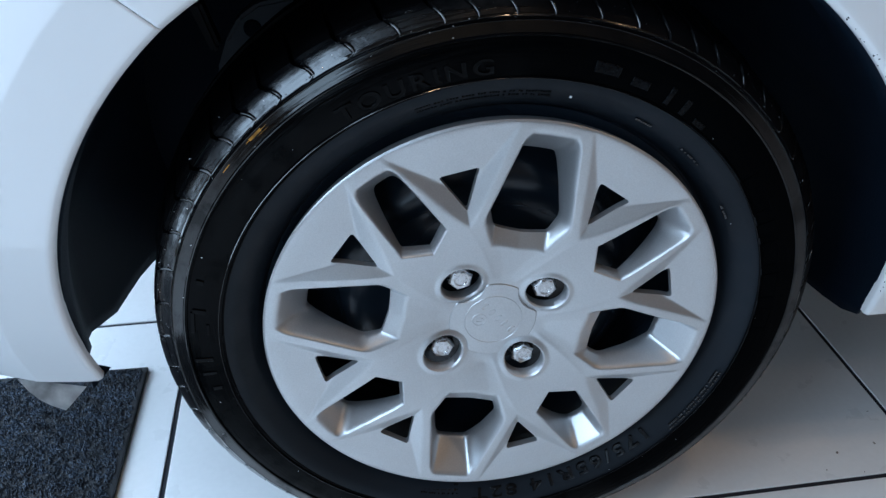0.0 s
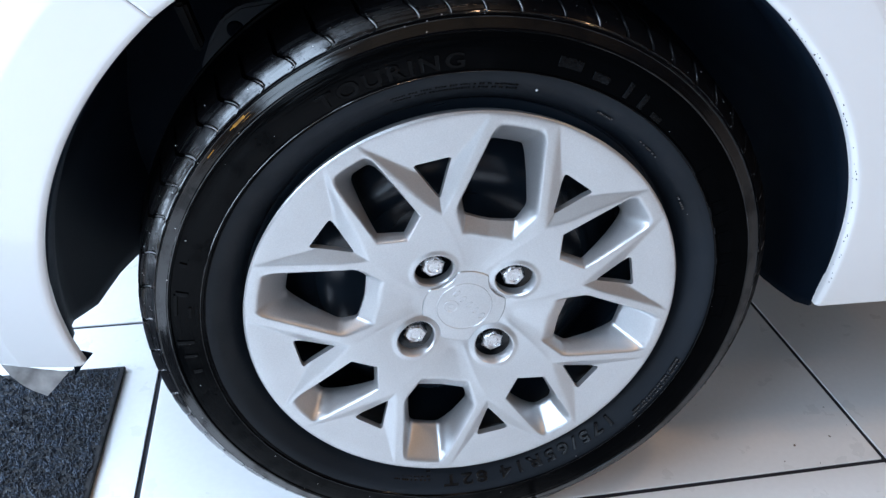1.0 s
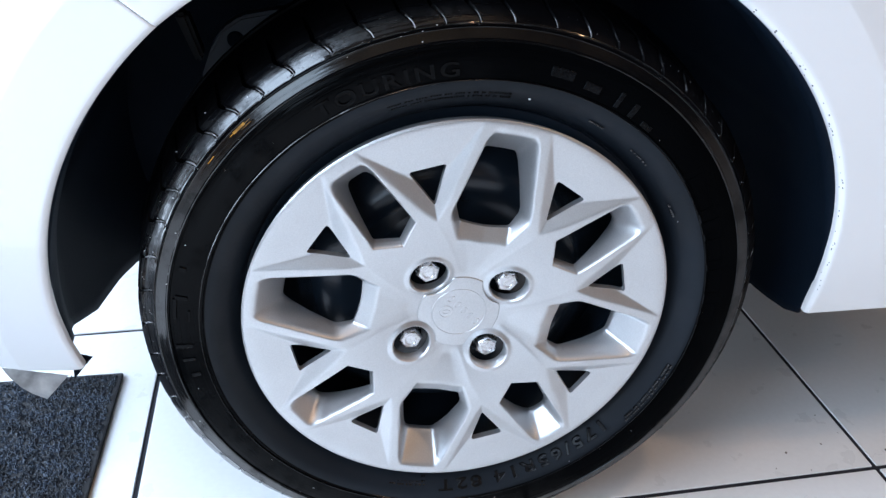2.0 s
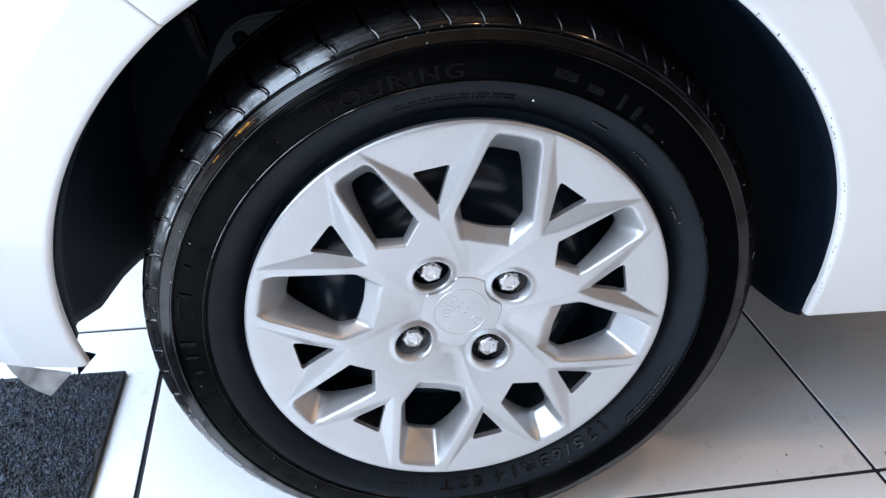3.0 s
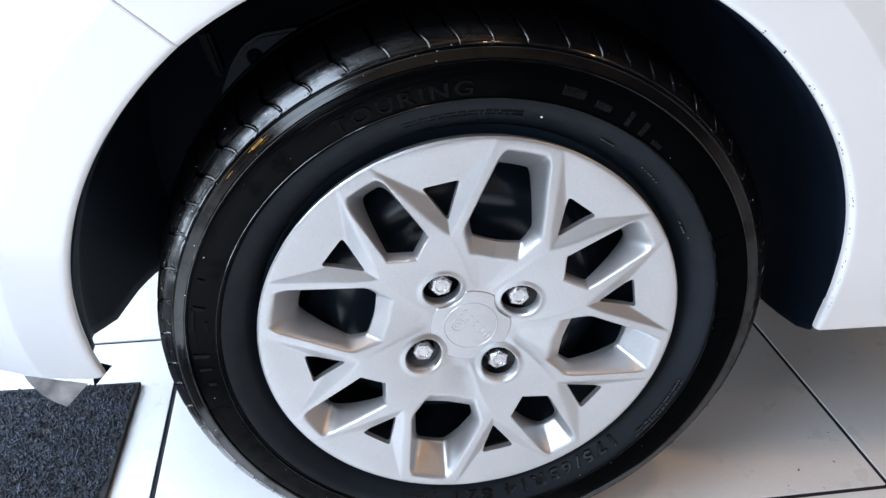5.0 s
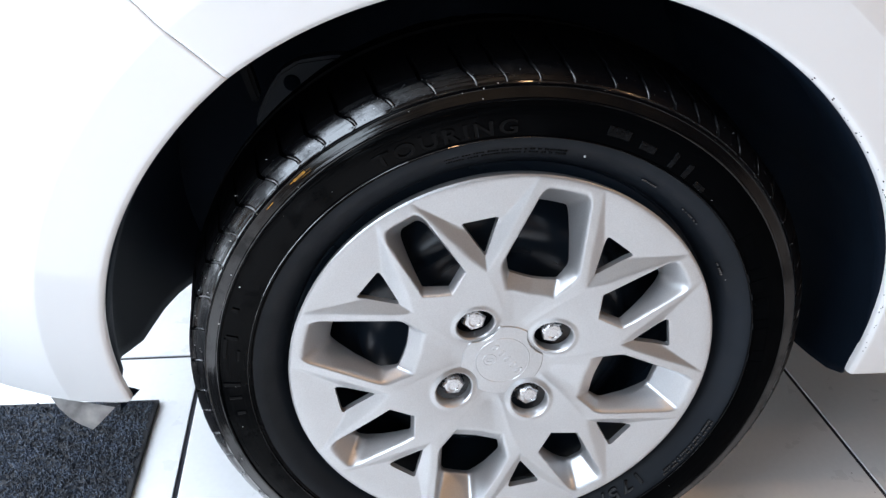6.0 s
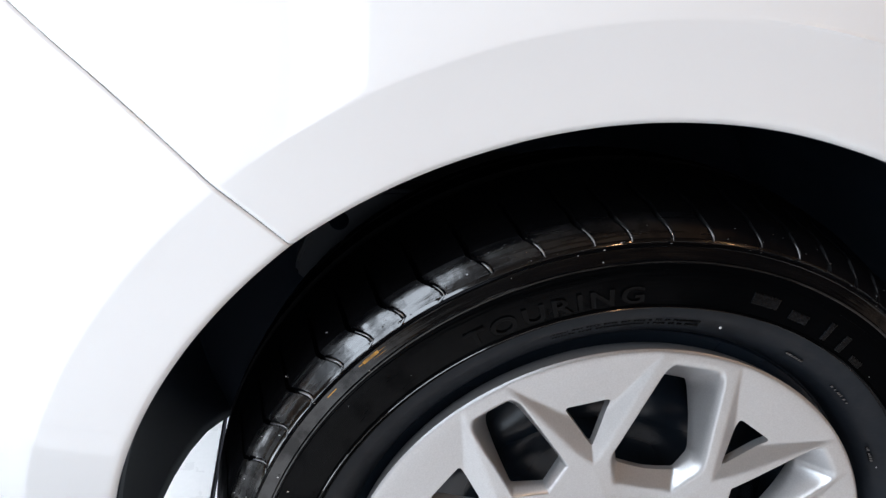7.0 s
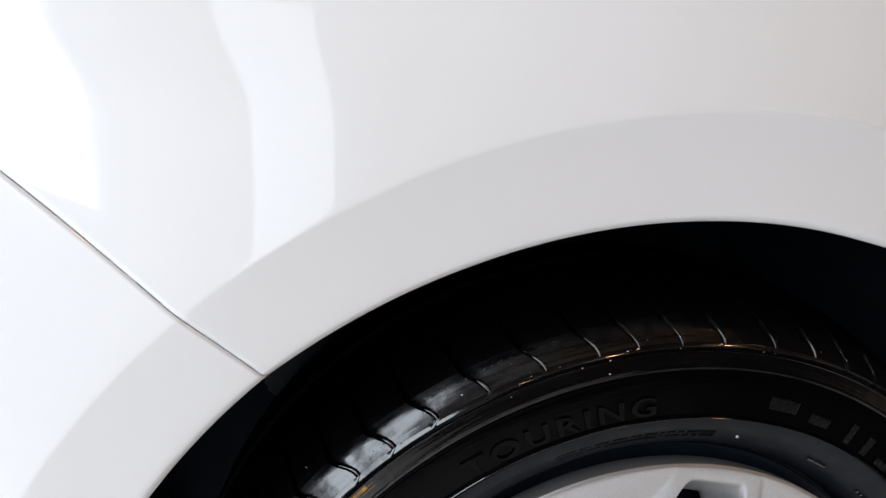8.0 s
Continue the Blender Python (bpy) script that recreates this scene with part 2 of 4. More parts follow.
def window_frame(name, axis, at, a0, a1, z0, z1, posts, rails):
    """A glazed shopfront frame of posts and rails."""
    bm = bmesh.new()
    w = 0.03
    bits = [(p - w, p + w, z0, z1) for p in (a0 + w, *posts, a1 - w)] + [(a0, a1, r - w, r + w) for r in (z0 + w, *rails, z1 - w)]
    for b0, b1, c0, c1 in bits:
        lo, hi = Vector((at - 0.02, b0, c0)), Vector((at + 0.02, b1, c1))
        if axis == "y":
            lo, hi = Vector((b0, at - 0.02, c0)), Vector((b1, at + 0.02, c1))
        bmesh.ops.create_cube(bm, size=1, matrix=Matrix.Translation((lo + hi) / 2) @ Matrix.Diagonal((*(hi - lo), 1)))
    return tagged(mesh_object(name, bm, PANE_FRAME), "grey metal shopfront window frame", "window", kind="structure")


window_frame("window_1", "x", RX0 - 0.04, -1.9, -0.5, 0.75, 3.05, (), ())
window_frame("door_1", "x", RX0 - 0.04, -0.4, 1.6, 0.05, 3.05, (0.6,), ())
window_frame("window_2", "y", RY0 - 0.04, -1.58, -0.75, 0.28, 3.05, (), ())

# ---- floor ----
GX, GY, PX, PY, GTURN = 0.0930, 0.0148, 0.4225, 0.391, 1.3
floor = tagged(mesh_object("floor", box_bm(RX0 - 0.2, RX1 + 0.2, RY0 - 0.2, RY1 + 0.2, -0.12, -0.002), GROUT), "white glazed floor tiles with black joints", "floor", kind="structure")

# ---- the car ----
car = tagged(new("car"), "white small car with a silver wheel cap parked on tiles", "car")
LIP = 0.331
WELL = Vector((0, 0, HUB_Z))


def skin(x, z):
    """How far in the car's outer skin lies at a place of its side view."""
    r, a = math.hypot(x, z - HUB_Z), math.degrees(math.atan2(-x, z - HUB_Z))
    away = -x - 0.16 - 2.0 * max(0.0, z - 0.67)
    y = -0.030 + (0.3 * max(0.0, away) ** 2 + 1.6 * max(0.0, -x - 0.42) ** 2) + 0.62 * max(0.0, 0.5 - z) ** 2 + 0.9 * max(0.0, z - 0.66) ** 2
    soft = interp(a, (-30, 0), (0.0010, 0.0016))
    y += smoothstep(a, -75, -30) * 0.24 * max(0.0, math.hypot(max(0.0, r - 0.379), soft) - soft)
    # a short pressed edge where the flare runs out
    y -= 0.0009 * math.exp(-((r - 0.3812) / 0.0009) ** 2) * smoothstep(-a, 1, 9) * (1 - smoothstep(-a, 11.5, 13.5))
    y += 0.0012 * smoothstep(r, 0.39, 0.5) * noise.noise(Vector((x * 7, z * 5, 0.3)))
    return y


def lip_r(a):
    """The wheel arch's radius, not quite round."""
    return interp(a, (-98, -93, -88, -82, -60, -45, -15, 0, 20, 39, 65, 90, 100), (0.3460, 0.3405, 0.3365, 0.3340, 0.3315, 0.329, 0.3265, 0.3275, 0.330, 0.3335, 0.3306, 0.3278, 0.3275))


def outer_reach(a, low, x_far, top):
    """Where a line from the hub meets the panel's outer bounds."""
    s, c = -math.sin(radians(a)), math.cos(radians(a))
    far = []
    if abs(s) > 1e-6:
        far.append(x_far / abs(s))
    if c > 1e-6:
        far.append((top - HUB_Z) / c)
    if c < -1e-6:
        far.append((low - HUB_Z) / c)
    return max(lip_r(a) + 0.002, min(far))


def body_panel(name, angles, low, x_far, top, label):
    """A pressed panel round the arch: rolled lip, flange, then the skin out to its bounds."""
    bm = bmesh.new()
    cols = []
    for a in angles:
        end = outer_reach(a, low, x_far, top)
        col = []

        def put(r, inward):
            turn = a + interp(r, (LIP, 0.386, 0.485, 0.7), (0, 1.6, 3.6, 6.5)) * smoothstep(a, 5, 39) * (1 - smoothstep(a, 41, 75))
            x, z = -r * math.sin(radians(turn)), HUB_Z + r * math.cos(radians(turn))
            z = max(z, low)
            col.append(bm.verts.new((x, skin(x, z) + inward, z)))

        lip = lip_r(a)
        for r, inward in ((lip + 0.003, 0.012), (lip + 0.0005, 0.010), (lip, 0.0040), (lip + 0.0005, 0.0028), (lip + 0.0030, 0.0004), (lip + 0.0042, 0.0)):
            put(min(r, end), inward)
        first = lip + 0.0042
        for k in range(1, 16):
            put(min(first + (0.3775 - first) * k / 15, end), 0.0)
        for k in range(1, 15):
            put(min(0.3775 + 0.0005 * k, end), 0.0)
        for k in range(1, 9):
            put(min(0.3845 + (lip + 0.0742 - 0.3845) * k / 8, end), 0.0)
        start = min(lip + 0.0742, end)
        for k in range(1, 23):
            put(start + (end - start) * (k / 22) ** 1.2, 0.0)
        cols.append(col)
    for p, q in zip(cols, cols[1:]):
        for j in range(len(p) - 1):
            try:
                bm.faces.new((p[j], p[j + 1], q[j + 1], q[j]))
            except ValueError:
                pass
    bmesh.ops.remove_doubles(bm, verts=bm.verts, dist=1e-5)
    bmesh.ops.dissolve_degenerate(bm, edges=bm.edges, dist=1e-6)
    ob = part(name, bm, PAINT, car, label, smooth=30)
    mod = ob.modifiers.new("thickness", "SOLIDIFY")
    mod.thickness, mod.offset = 0.0016, -1
    return ob


def spread(a, b, n):
    return [a + (b - a) * i / n for i in range(n + 1)]


SEAM = 39.0
fender = body_panel("front_fender", [SEAM - 0.06, SEAM - 0.4] + spread(SEAM - 1, -84, 120) + spread(-84.3, -97, 60), 0.249, 0.85, 0.93, "white painted front wing with a stone-chipped arch lip")
bumper = body_panel("front_bumper", spread(98.6, 84.3, 60) + spread(84, SEAM + 1, 50) + [SEAM + 0.4, SEAM + 0.06], 0.232, 0.68, 0.93, "white painted front bumper corner")

# lining of the wheel housing
LOW_Y = (0.02, 0.04, 0.074, 0.105, 0.14, 0.18, 0.22, 0.275, 0.342, 0.44)
LOW_L = (0.262, 0.2545, 0.2422, 0.2288, 0.2143, 0.2062, 0.1980, 0.183, 0.160, 0.117)


def liner_bm():
    bm = bmesh.new()
    rows = []
    for y in (-0.021, 0.004, 0.02, 0.038, 0.06, 0.08, 0.1, 0.12, 0.14, 0.16, 0.18, 0.2, 0.22, 0.25, 0.28, 0.31, 0.34, 0.39, 0.44):
        r = 0.350
        left = math.degrees(math.acos((interp(y, LOW_Y, LOW_L) - HUB_Z) / r))
        right = -math.degrees(math.acos((interp(y, (0.01, 0.03, 0.10, 0.30), (0.250, 0.236, 0.232, 0.215)) - HUB_Z) / 0.338))
        row = []
        for k in range(121):
            a = left + (right - left) * k / 120
            rr = 0.336 + 0.014 * smoothstep(y, 0.02, 0.08) * smoothstep(a, -75, -25) + (lip_r(a) - 0.333) * (1 - smoothstep(y, 0.02, 0.08)) + 0.003 * (smoothstep((a + 200) % 28, 8, 10) - smoothstep((a + 200) % 28, 22, 24)) * smoothstep(y, 0.05, 0.07) * smoothstep(80 - abs(a), 0, 5)
            x, z = -rr * math.sin(radians(a)), HUB_Z + rr * math.cos(radians(a))
            row.append(bm.verts.new((x, max(y, skin(x, z) + 0.009), z)))
        rows.append(row)
    # the inner wall of the housing
    rim_row = rows[-1]
    for f in (0.86, 0.7, 0.5):
        row = []
        for v in rim_row:
            row.append(bm.verts.new((v.co.x * f, v.co.y + 0.004, HUB_Z + (v.co.z - HUB_Z) * f)))
        rows.append(row)
    for p, q in zip(rows, rows[1:]):
        for j in range(120):
            bm.faces.new((p[j], p[j + 1], q[j + 1], q[j]))
    return bm


liner = part("wheel_arch_liner", liner_bm(), PLASTIC, car, "black moulded plastic arch lining", smooth=35)
mod = liner.modifiers.new("thickness", "SOLIDIFY")
mod.thickness = 0.003

bm = box_bm(0.40, 0.84, 0.06, 1.45, 0.20, 0.9, 0.03)
part("underbody", bm, DARK, car, "dark underside of the body")
# unseen plate, added to keep low daylight off the housing's inner wall
part("light_block", box_bm(-0.366, -0.356, 0.5, 0.95, 0.1, 0.4, 0.002), DARK, car, "unseen plate that blocks light behind the wheel housing")
bm = box_bm(-0.35, 0.4, 0.46, 1.25, 0.16, 0.9, 0.03)
part("engine_bay", bm, DARK, car, "dark inner structure behind the wheel housing")


def bonnet_bm():
    """The crowned bonnet, from the wing's top edge across, dropping towards the nose."""
    bm = bmesh.new()
    rows = []
    for i in range(29):
        x = -0.70 + 1.55 * i / 28
        row = []
        for j in range(25):
            f = j / 24
            y0 = skin(x, 0.93) - 0.001
            y = y0 + (1.56 - 2 * y0) * f
            crown = 0.085 * math.sqrt(max(0.0, 1 - (2 * f - 1) ** 4))
            row.append(bm.verts.new((x, y, 0.931 + crown + 0.06 * smoothstep(x, -0.4, 0.9) * math.sin(math.pi * f) - 0.5 * max(0.0, -x - 0.4) ** 1.5 * math.sin(math.pi * f))))
        rows.append(row)
    for p, q in zip(rows, rows[1:]):
        for j in range(24):
            bm.faces.new((p[j], p[j + 1], q[j + 1], q[j]))
    bmesh.ops.solidify(bm, geom=bm.faces[:], thickness=0.002)
    return bm



def nose_bm():
    """The bumper's face across the car's nose, bowed forward."""
    bm = bmesh.new()
    rows = []
    for i in range(15):
        z = 0.36 + 0.57 * i / 14
        y0 = skin(-0.68, z)
        row = []
        for j in range(25):
            f = j / 24
            row.append(bm.verts.new((-0.68 - (0.13 - 0.35 * max(0.0, z - 0.6) ** 1.5) * math.sin(math.pi * f) ** 0.6, y0 + (1.56 - 2 * y0) * f, z)))
        rows.append(row)
    for p, q in zip(rows, rows[1:]):
        for j in range(24):
            bm.faces.new((p[j], p[j + 1], q[j + 1], q[j]))
    bmesh.ops.solidify(bm, geom=bm.faces[:], thickness=0.003)
    return bm


part("bumper_face", nose_bm(), PAINT, car, "white painted bumper face across the nose", smooth=40)
part("bonnet", bonnet_bm(), PAINT, car, "white painted bonnet", smooth=40)

# ---- the wheel ----
steel = [(0.175, 0.012), (0.186, 0.010), (0.188, 0.016), (0.180, 0.022), (0.172, 0.03), (0.165, 0.05), (0.160, 0.075), (0.160, 0.13), (0.168, 0.14), (0.182, 0.15)]
dish = [(0.160, 0.078), (0.152, 0.070), (0.143, 0.060), (0.134, 0.049), (0.126, 0.041), (0.119, 0.0365), (0.111, 0.0345), (0.100, 0.0350), (0.090, 0.0385), (0.080, 0.0400), (0.066, 0.036), (0.050, 0.030), (0.034, 0.028), (0.030, 0.012), (0.0, 0.012)]
bm = lathe_bm(steel, spread(0, 357.5, 143))
tmp = lathe_bm(dish[:-1] + [(0.002, 0.012)], spread(0, 357.5, 143))
me_tmp = bpy.data.meshes.new("dish")
tmp.to_mesh(me_tmp)
tmp.free()
bm.from_mesh(me_tmp)
bpy.data.meshes.remove(me_tmp)
wheel = part("wheel", bm, STEEL, car, "black steel wheel under a silver cap", smooth=40)
wheel.location = WELL

# tyre
PROFILE = [(0.176, 0.016), (0.186, 0.0125), (0.1885, 0.006), (0.192, 0.0000), (0.198, -0.0068), (0.2060, -0.0118), (0.2090, -0.0139), (0.2140, -0.0149), (0.2150, -0.0150), (0.2154, -0.0157), (0.2160, -0.0158), (0.2166, -0.0149),
           (0.220, -0.0152), (0.226, -0.0155), (0.232, -0.0153), (0.238, -0.0147), (0.2428, -0.0136), (0.2434, -0.0140), (0.2442, -0.0139), (0.2449, -0.0128),
           (0.2465, -0.01242), (0.2485, -0.01194), (0.2505, -0.01146), (0.2520, -0.01110), (0.2524, -0.0113), (0.2530, -0.0098), (0.2535, -0.0100), (0.2541, -0.0089),
           (0.2560, -0.0075), (0.2585, -0.0055), (0.2610, -0.0034), (0.2634, -0.0010), (0.2656, 0.0014), (0.2674, 0.0042),
           (0.2686, 0.0080), (0.2694, 0.0140), (0.2700, 0.0210), (0.2708, 0.0300), (0.2722, 0.0400), (0.2738, 0.0500), (0.2743, 0.0540), (0.2747, 0.0570), (0.2751, 0.0600), (0.2755, 0.0640),
           (0.2762, 0.0680), (0.2766, 0.0760), (0.2700, 0.0770), (0.2700, 0.0850), (0.2766, 0.0860), (0.2762, 0.0960), (0.2738, 0.1100), (0.2660, 0.1110), (0.2660, 0.1190),
           (0.2716, 0.1200), (0.2690, 0.1350), (0.2640, 0.1480), (0.2530, 0.1590), (0.2300, 0.1640), (0.2000, 0.1560), (0.186, 0.1480)]
BAND_END, WALL_END, SHOULDER_END, FLANK_END, TREAD_FROM, TREAD_TO = 8, 16, 28, 33, 28, 54
# the slots stand at uneven steps, as tyres have them, from the rear round to the front
SLOTS = [-32.7 - 228.1 * k / 39 for k in range(38, 0, -1)] + [-32.7, -28.1, -23.0, -17.8, -11.8, -4.8, 0.8, 6.3, 11.2, 17.8, 24.8, 31.5, 37.4, 42.6, 47.9, 54.1, 59.9, 66.2, 73.4, 80.3, 87.3, 94.3, 99.2]
PITCHES = len(SLOTS)
SLOT_WIDE = 0.75


def slot_hook(y):
    """How far a slot has hooked round, in degrees, at a depth behind the tyre's side."""
    return 0.95 - 1.9 * (1 - smoothstep(y, -0.0075, 0.0045))


def sidewall(r):
    return interp(r, [p[0] for p in PROFILE[1:34]], [p[1] for p in PROFILE[1:34]])


def tyre_bm(first, last):
    bm = bmesh.new()
    rings = []
    for k in range(PITCHES):
        pitch = (SLOTS[(k + 1) % PITCHES] - SLOTS[k]) % 360
        for f, cut in ((0.0, 0), (0.016, 0.6), (0.03, 1), (0.10, 1), (0.114, 0.6), (0.13, 0), (0.3, 0), (0.44, 0), (0.58, 0), (0.72, 0), (0.86, 0), (0.97, 0)):
            ring = []
            for j, (r, y) in list(enumerate(PROFILE))[first:last + 1]:
                lean = 0.0
                if TREAD_FROM <= j <= TREAD_TO:
                    # each slot runs across the tread and hooks round at its foot
                    lean = slot_hook(y) + 0.6 * smoothstep(y, 0.008, 0.04)
                    if (y < 0.045 or y > 0.122) and y < 0.14:
                        r -= 0.0062 * cut * smoothstep(r, 0.2550, 0.2625)
                        # the blocks' edges are slightly rounded off
                        if f in (0.13, 0.97):
                            r -= 0.0003 * smoothstep(r, 0.2585, 0.2634)
                step = f / 0.13 * SLOT_WIDE if f <= 0.13 else SLOT_WIDE + (f - 0.13) / 0.87 * (pitch - SLOT_WIDE)
                a = radians(SLOTS[k] - SLOT_WIDE / 2 + step + lean)
                # the tyre settles a little where it bears on the floor
                r += 0.0066 * smoothstep(-math.cos(a), 0.80, 0.97) * smoothstep(r, 0.255, 0.268)
                ring.append(bm.verts.new((-r * math.sin(a), y, max(-HUB_Z + 0.0005, r * math.cos(a)))))
            rings.append(ring)
    n = len(rings)
    for i in range(n):
        p, q = rings[i], rings[(i + 1) % n]
        for j in range(last - first):
            bm.faces.new((p[j], p[j + 1], q[j + 1], q[j]))
    return bm


for name, first, last, mat_, words in (("sidewall_inner_band", 0, BAND_END, BAND, "dull bluish black band of the tyre beside the rim"), ("tyre_sidewall", BAND_END, WALL_END, RUBBER, "black tyre sidewall with moulded lettering"), ("tyre_shoulder", WALL_END, SHOULDER_END, WET, "wet-looking dressed black tyre shoulder"), ("shoulder_block", SHOULDER_END, FLANK_END, TREAD, "glossy notched blocks at the edge of the tread"), ("tyre_tread", FLANK_END, len(PROFILE) - 1, TREAD_TOP, "dull black tyre tread")):
    ob = part(name, tyre_bm(first, last), mat_, wheel, words, smooth=32)
    ob.location = (0.003, 0, 0)


# ---- wheel cap ----
def polar(r, a, y):
    return Vector((-r * math.sin(radians(a)), y, r * math.cos(radians(a))))


def soft_min(a, b, k):
    h = max(k - abs(a - b), 0.0) / k
    return min(a, b) - h * h * k / 4


def soft_max(a, b, k):
    return -soft_min(-a, -b, k)


def flat(r, d):
    """A place on the cap seen square on, d degrees from the wide window's middle line."""
    return Vector((r * math.sin(radians(d)), r * math.cos(radians(d))))


def plane_through(p, q, s):
    """Height over the flat of the plane through three (r, d, y) points."""
    pts = [(*flat(r, d), y) for r, d, y in (p, q, s)]
    n = (Vector(pts[1]) - Vector(pts[0])).cross(Vector(pts[2]) - Vector(pts[0]))
    return lambda x, z: pts[0][2] - (n.x * (x - pts[0][0]) + n.y * (z - pts[0][1])) / n.z


def wall_from(p, q, y_p, y_q, slope_p, slope_q, inside):
    """A window wall that falls away from the line p q towards the side on which inside lies."""
    along = q - p
    length = along.length
    along = along / length
    nor = Vector((-along.y, along.x))
    if nor.dot(inside - p) < 0:
        nor = -nor

    def height(x, z):
        rel = Vector((x, z)) - p
        t = min(1.0, max(0.0, rel.dot(along) / length))
        return y_p + (y_q - y_p) * t + (slope_p + (slope_q - slope_p) * t) * rel.dot(nor)
    return height


RIM_R = 0.1838
NUT_R, NUT_AT = 0.0162, 0.0500
SPLIT, CREST_A, CREST_B = (0.0990, 25.2), (0.1737, 9.4), (0.1740, 39.4)
TRI_A, TRI_B, TRI_P = (0.1475, 18.05), (0.1475, 30.2), (0.1135, 24.4)
# the windows' lips and the holes in their floors, from the middle line outwards
WIDE_LIP = ((0.0740, 0.0), (0.0765, 16.6), (0.1055, 18.2), (0.1735, 6.4))
WIDE_HOLE = ((0.0880, 0.0, 0.0012), (0.0905, 12.2, 0.0015), (0.1075, 15.4, 0.003), (0.1290, 10.6, 0.009), (0.1470, 6.4, 0.0165), (0.1507, 0.0, 0.0172))
NARROW_LIP = ((0.0915, 45.0), (0.1065, 34.0), (0.1720, 39.3))
NARROW_HOLE = ((0.0945, 45.0, -0.003), (0.1065, 34.9, -0.003), (0.1200, 36.4, 0.0005), (0.1340, 38.4, 0.005), (0.1520, 41.2, 0.0125), (0.1550, 45.0, 0.0130))
PETAL_R, PETAL_D = (0.036, 0.05, 0.075, 0.099), (11.0, 16.0, 21.0, 25.2)


def dish_y(r):
    """The cap's face from the middle out to the rim, as a smooth sweep."""
    at = lambda q: interp(abs(q), (0.0, 0.034, 0.05, 0.0765, 0.099, 0.115, 0.16, 0.1775, 0.1806, 0.1826, RIM_R), (0.0046, 0.0036, -0.0014, -0.0072, -0.0106, -0.0114, -0.0110, -0.0110, -0.0109, -0.0106, -0.0096))
    reach = 0.007 * (1 - smoothstep(r, 0.10, 0.15)) + 0.0004
    return sum(at(r + reach * k / 4) for k in range(-4, 5)) / 9


def petal_y(r, d):
    """How far the valleys between the petals that carry the nuts lie below them."""
    edge = interp(r, PETAL_R, PETAL_D)
    return 0.0016 * min(1.0, max(0.0, edge - d) / 10.0) ** 0.65 * smoothstep(r, 0.035, 0.047) * (1 - smoothstep(r, 0.088, 0.106))


FACET_A = plane_through((*SPLIT, -0.0114), (*CREST_A, -0.0110), (0.1295, 20.9, -0.0058))
FACET_B = plane_through((*SPLIT, -0.0114), (*CREST_B, -0.0110), (0.1295, 27.5, -0.0058))
TONGUE = plane_through((*TRI_A, -0.0062), (*TRI_B, -0.0062), (0.1740, 24.2, -0.0107))
WIDE_IN = wall_from(flat(*WIDE_LIP[0]), Vector((0.02, WIDE_LIP[0][0])), -0.0052, -0.0070, 0.50, 0.58, flat(0.12, 0))
WIDE_CORNER = wall_from(flat(*WIDE_LIP[1]), flat(*WIDE_LIP[2]), -0.0072, -0.0112, 1.1, 2.4, flat(0.12, 0))
WIDE_SIDE = wall_from(flat(*WIDE_LIP[2]), flat(*WIDE_LIP[3]), -0.0112, -0.0110, 3.2, 3.6, flat(0.12, 0))
NARROW_IN = wall_from(flat(*NARROW_LIP[0]), flat(*NARROW_LIP[1]), -0.0098, -0.0112, 2.8, 3.4, flat(0.13, 45))
NARROW_SIDE = wall_from(flat(*NARROW_LIP[1]), flat(*NARROW_LIP[2]), -0.0112, -0.0110, 4.6, 2.9, flat(0.13, 45))


def cap_y(x, z):
    """The cap's surface over one eighth of its face."""
    r, d = math.hypot(x, z), math.degrees(math.atan2(x, z))
    y = dish_y(r) + petal_y(r, d)
    nut = (Vector((x, z)) - flat(NUT_AT, 45)).length
    y -= 0.0020 * (1 - smoothstep(nut, NUT_R + 0.0008, NUT_R + 0.0062)) - 0.0012 * (1 - smoothstep(nut, NUT_R, NUT_R + 0.0012))
    if r > 0.093:
        facets = soft_min(soft_min(FACET_A(x, z), FACET_B(x, z), 0.0006), TONGUE(x, z), 0.0007)
        y = soft_max(y, facets, 0.0011)
    if r > 0.066:
        wide = soft_min(soft_min(WIDE_IN(x, z), WIDE_CORNER(x, z), 0.0018), soft_min(WIDE_SIDE(x, z), -0.0107 + 1.225 * (0.1737 - r), 0.0150), 0.0065)
        narrow = soft_min(soft_min(NARROW_IN(x, z), NARROW_SIDE(x, z), 0.0030), -0.0107 + 1.44 * (0.1716 - r), 0.0180)
        y = soft_max(y, wide, interp(r, (0.08, 0.10, 0.165, 0.172), (0.0016, 0.0055, 0.0060, 0.003)))
        y = soft_max(y, narrow, 0.0024)
    return y


def rounded_line(points, radii):
    """A polyline over the flat whose inner corners are rounded, in short steps."""
    out = [points[0]]
    for k in range(1, len(points) - 1):
        p, c, q = points[k - 1], points[k], points[k + 1]
        s0, s1 = c.lerp(p, min(0.48, radii[k] / (p - c).length)), c.lerp(q, min(0.48, radii[k] / (q - c).length))
        out += [s0 * (1 - t) ** 2 + c * 2 * t * (1 - t) + s1 * t * t for t in (0.0, 0.2, 0.4, 0.6, 0.8, 1.0)]
    out.append(points[-1])
    fine = [out[0]]
    for p, q in zip(out, out[1:]):
        n = max(1, int((q - p).length / 0.0014))
        fine += [p.lerp(q, (j + 1) / n) for j in range(n)]
    return fine


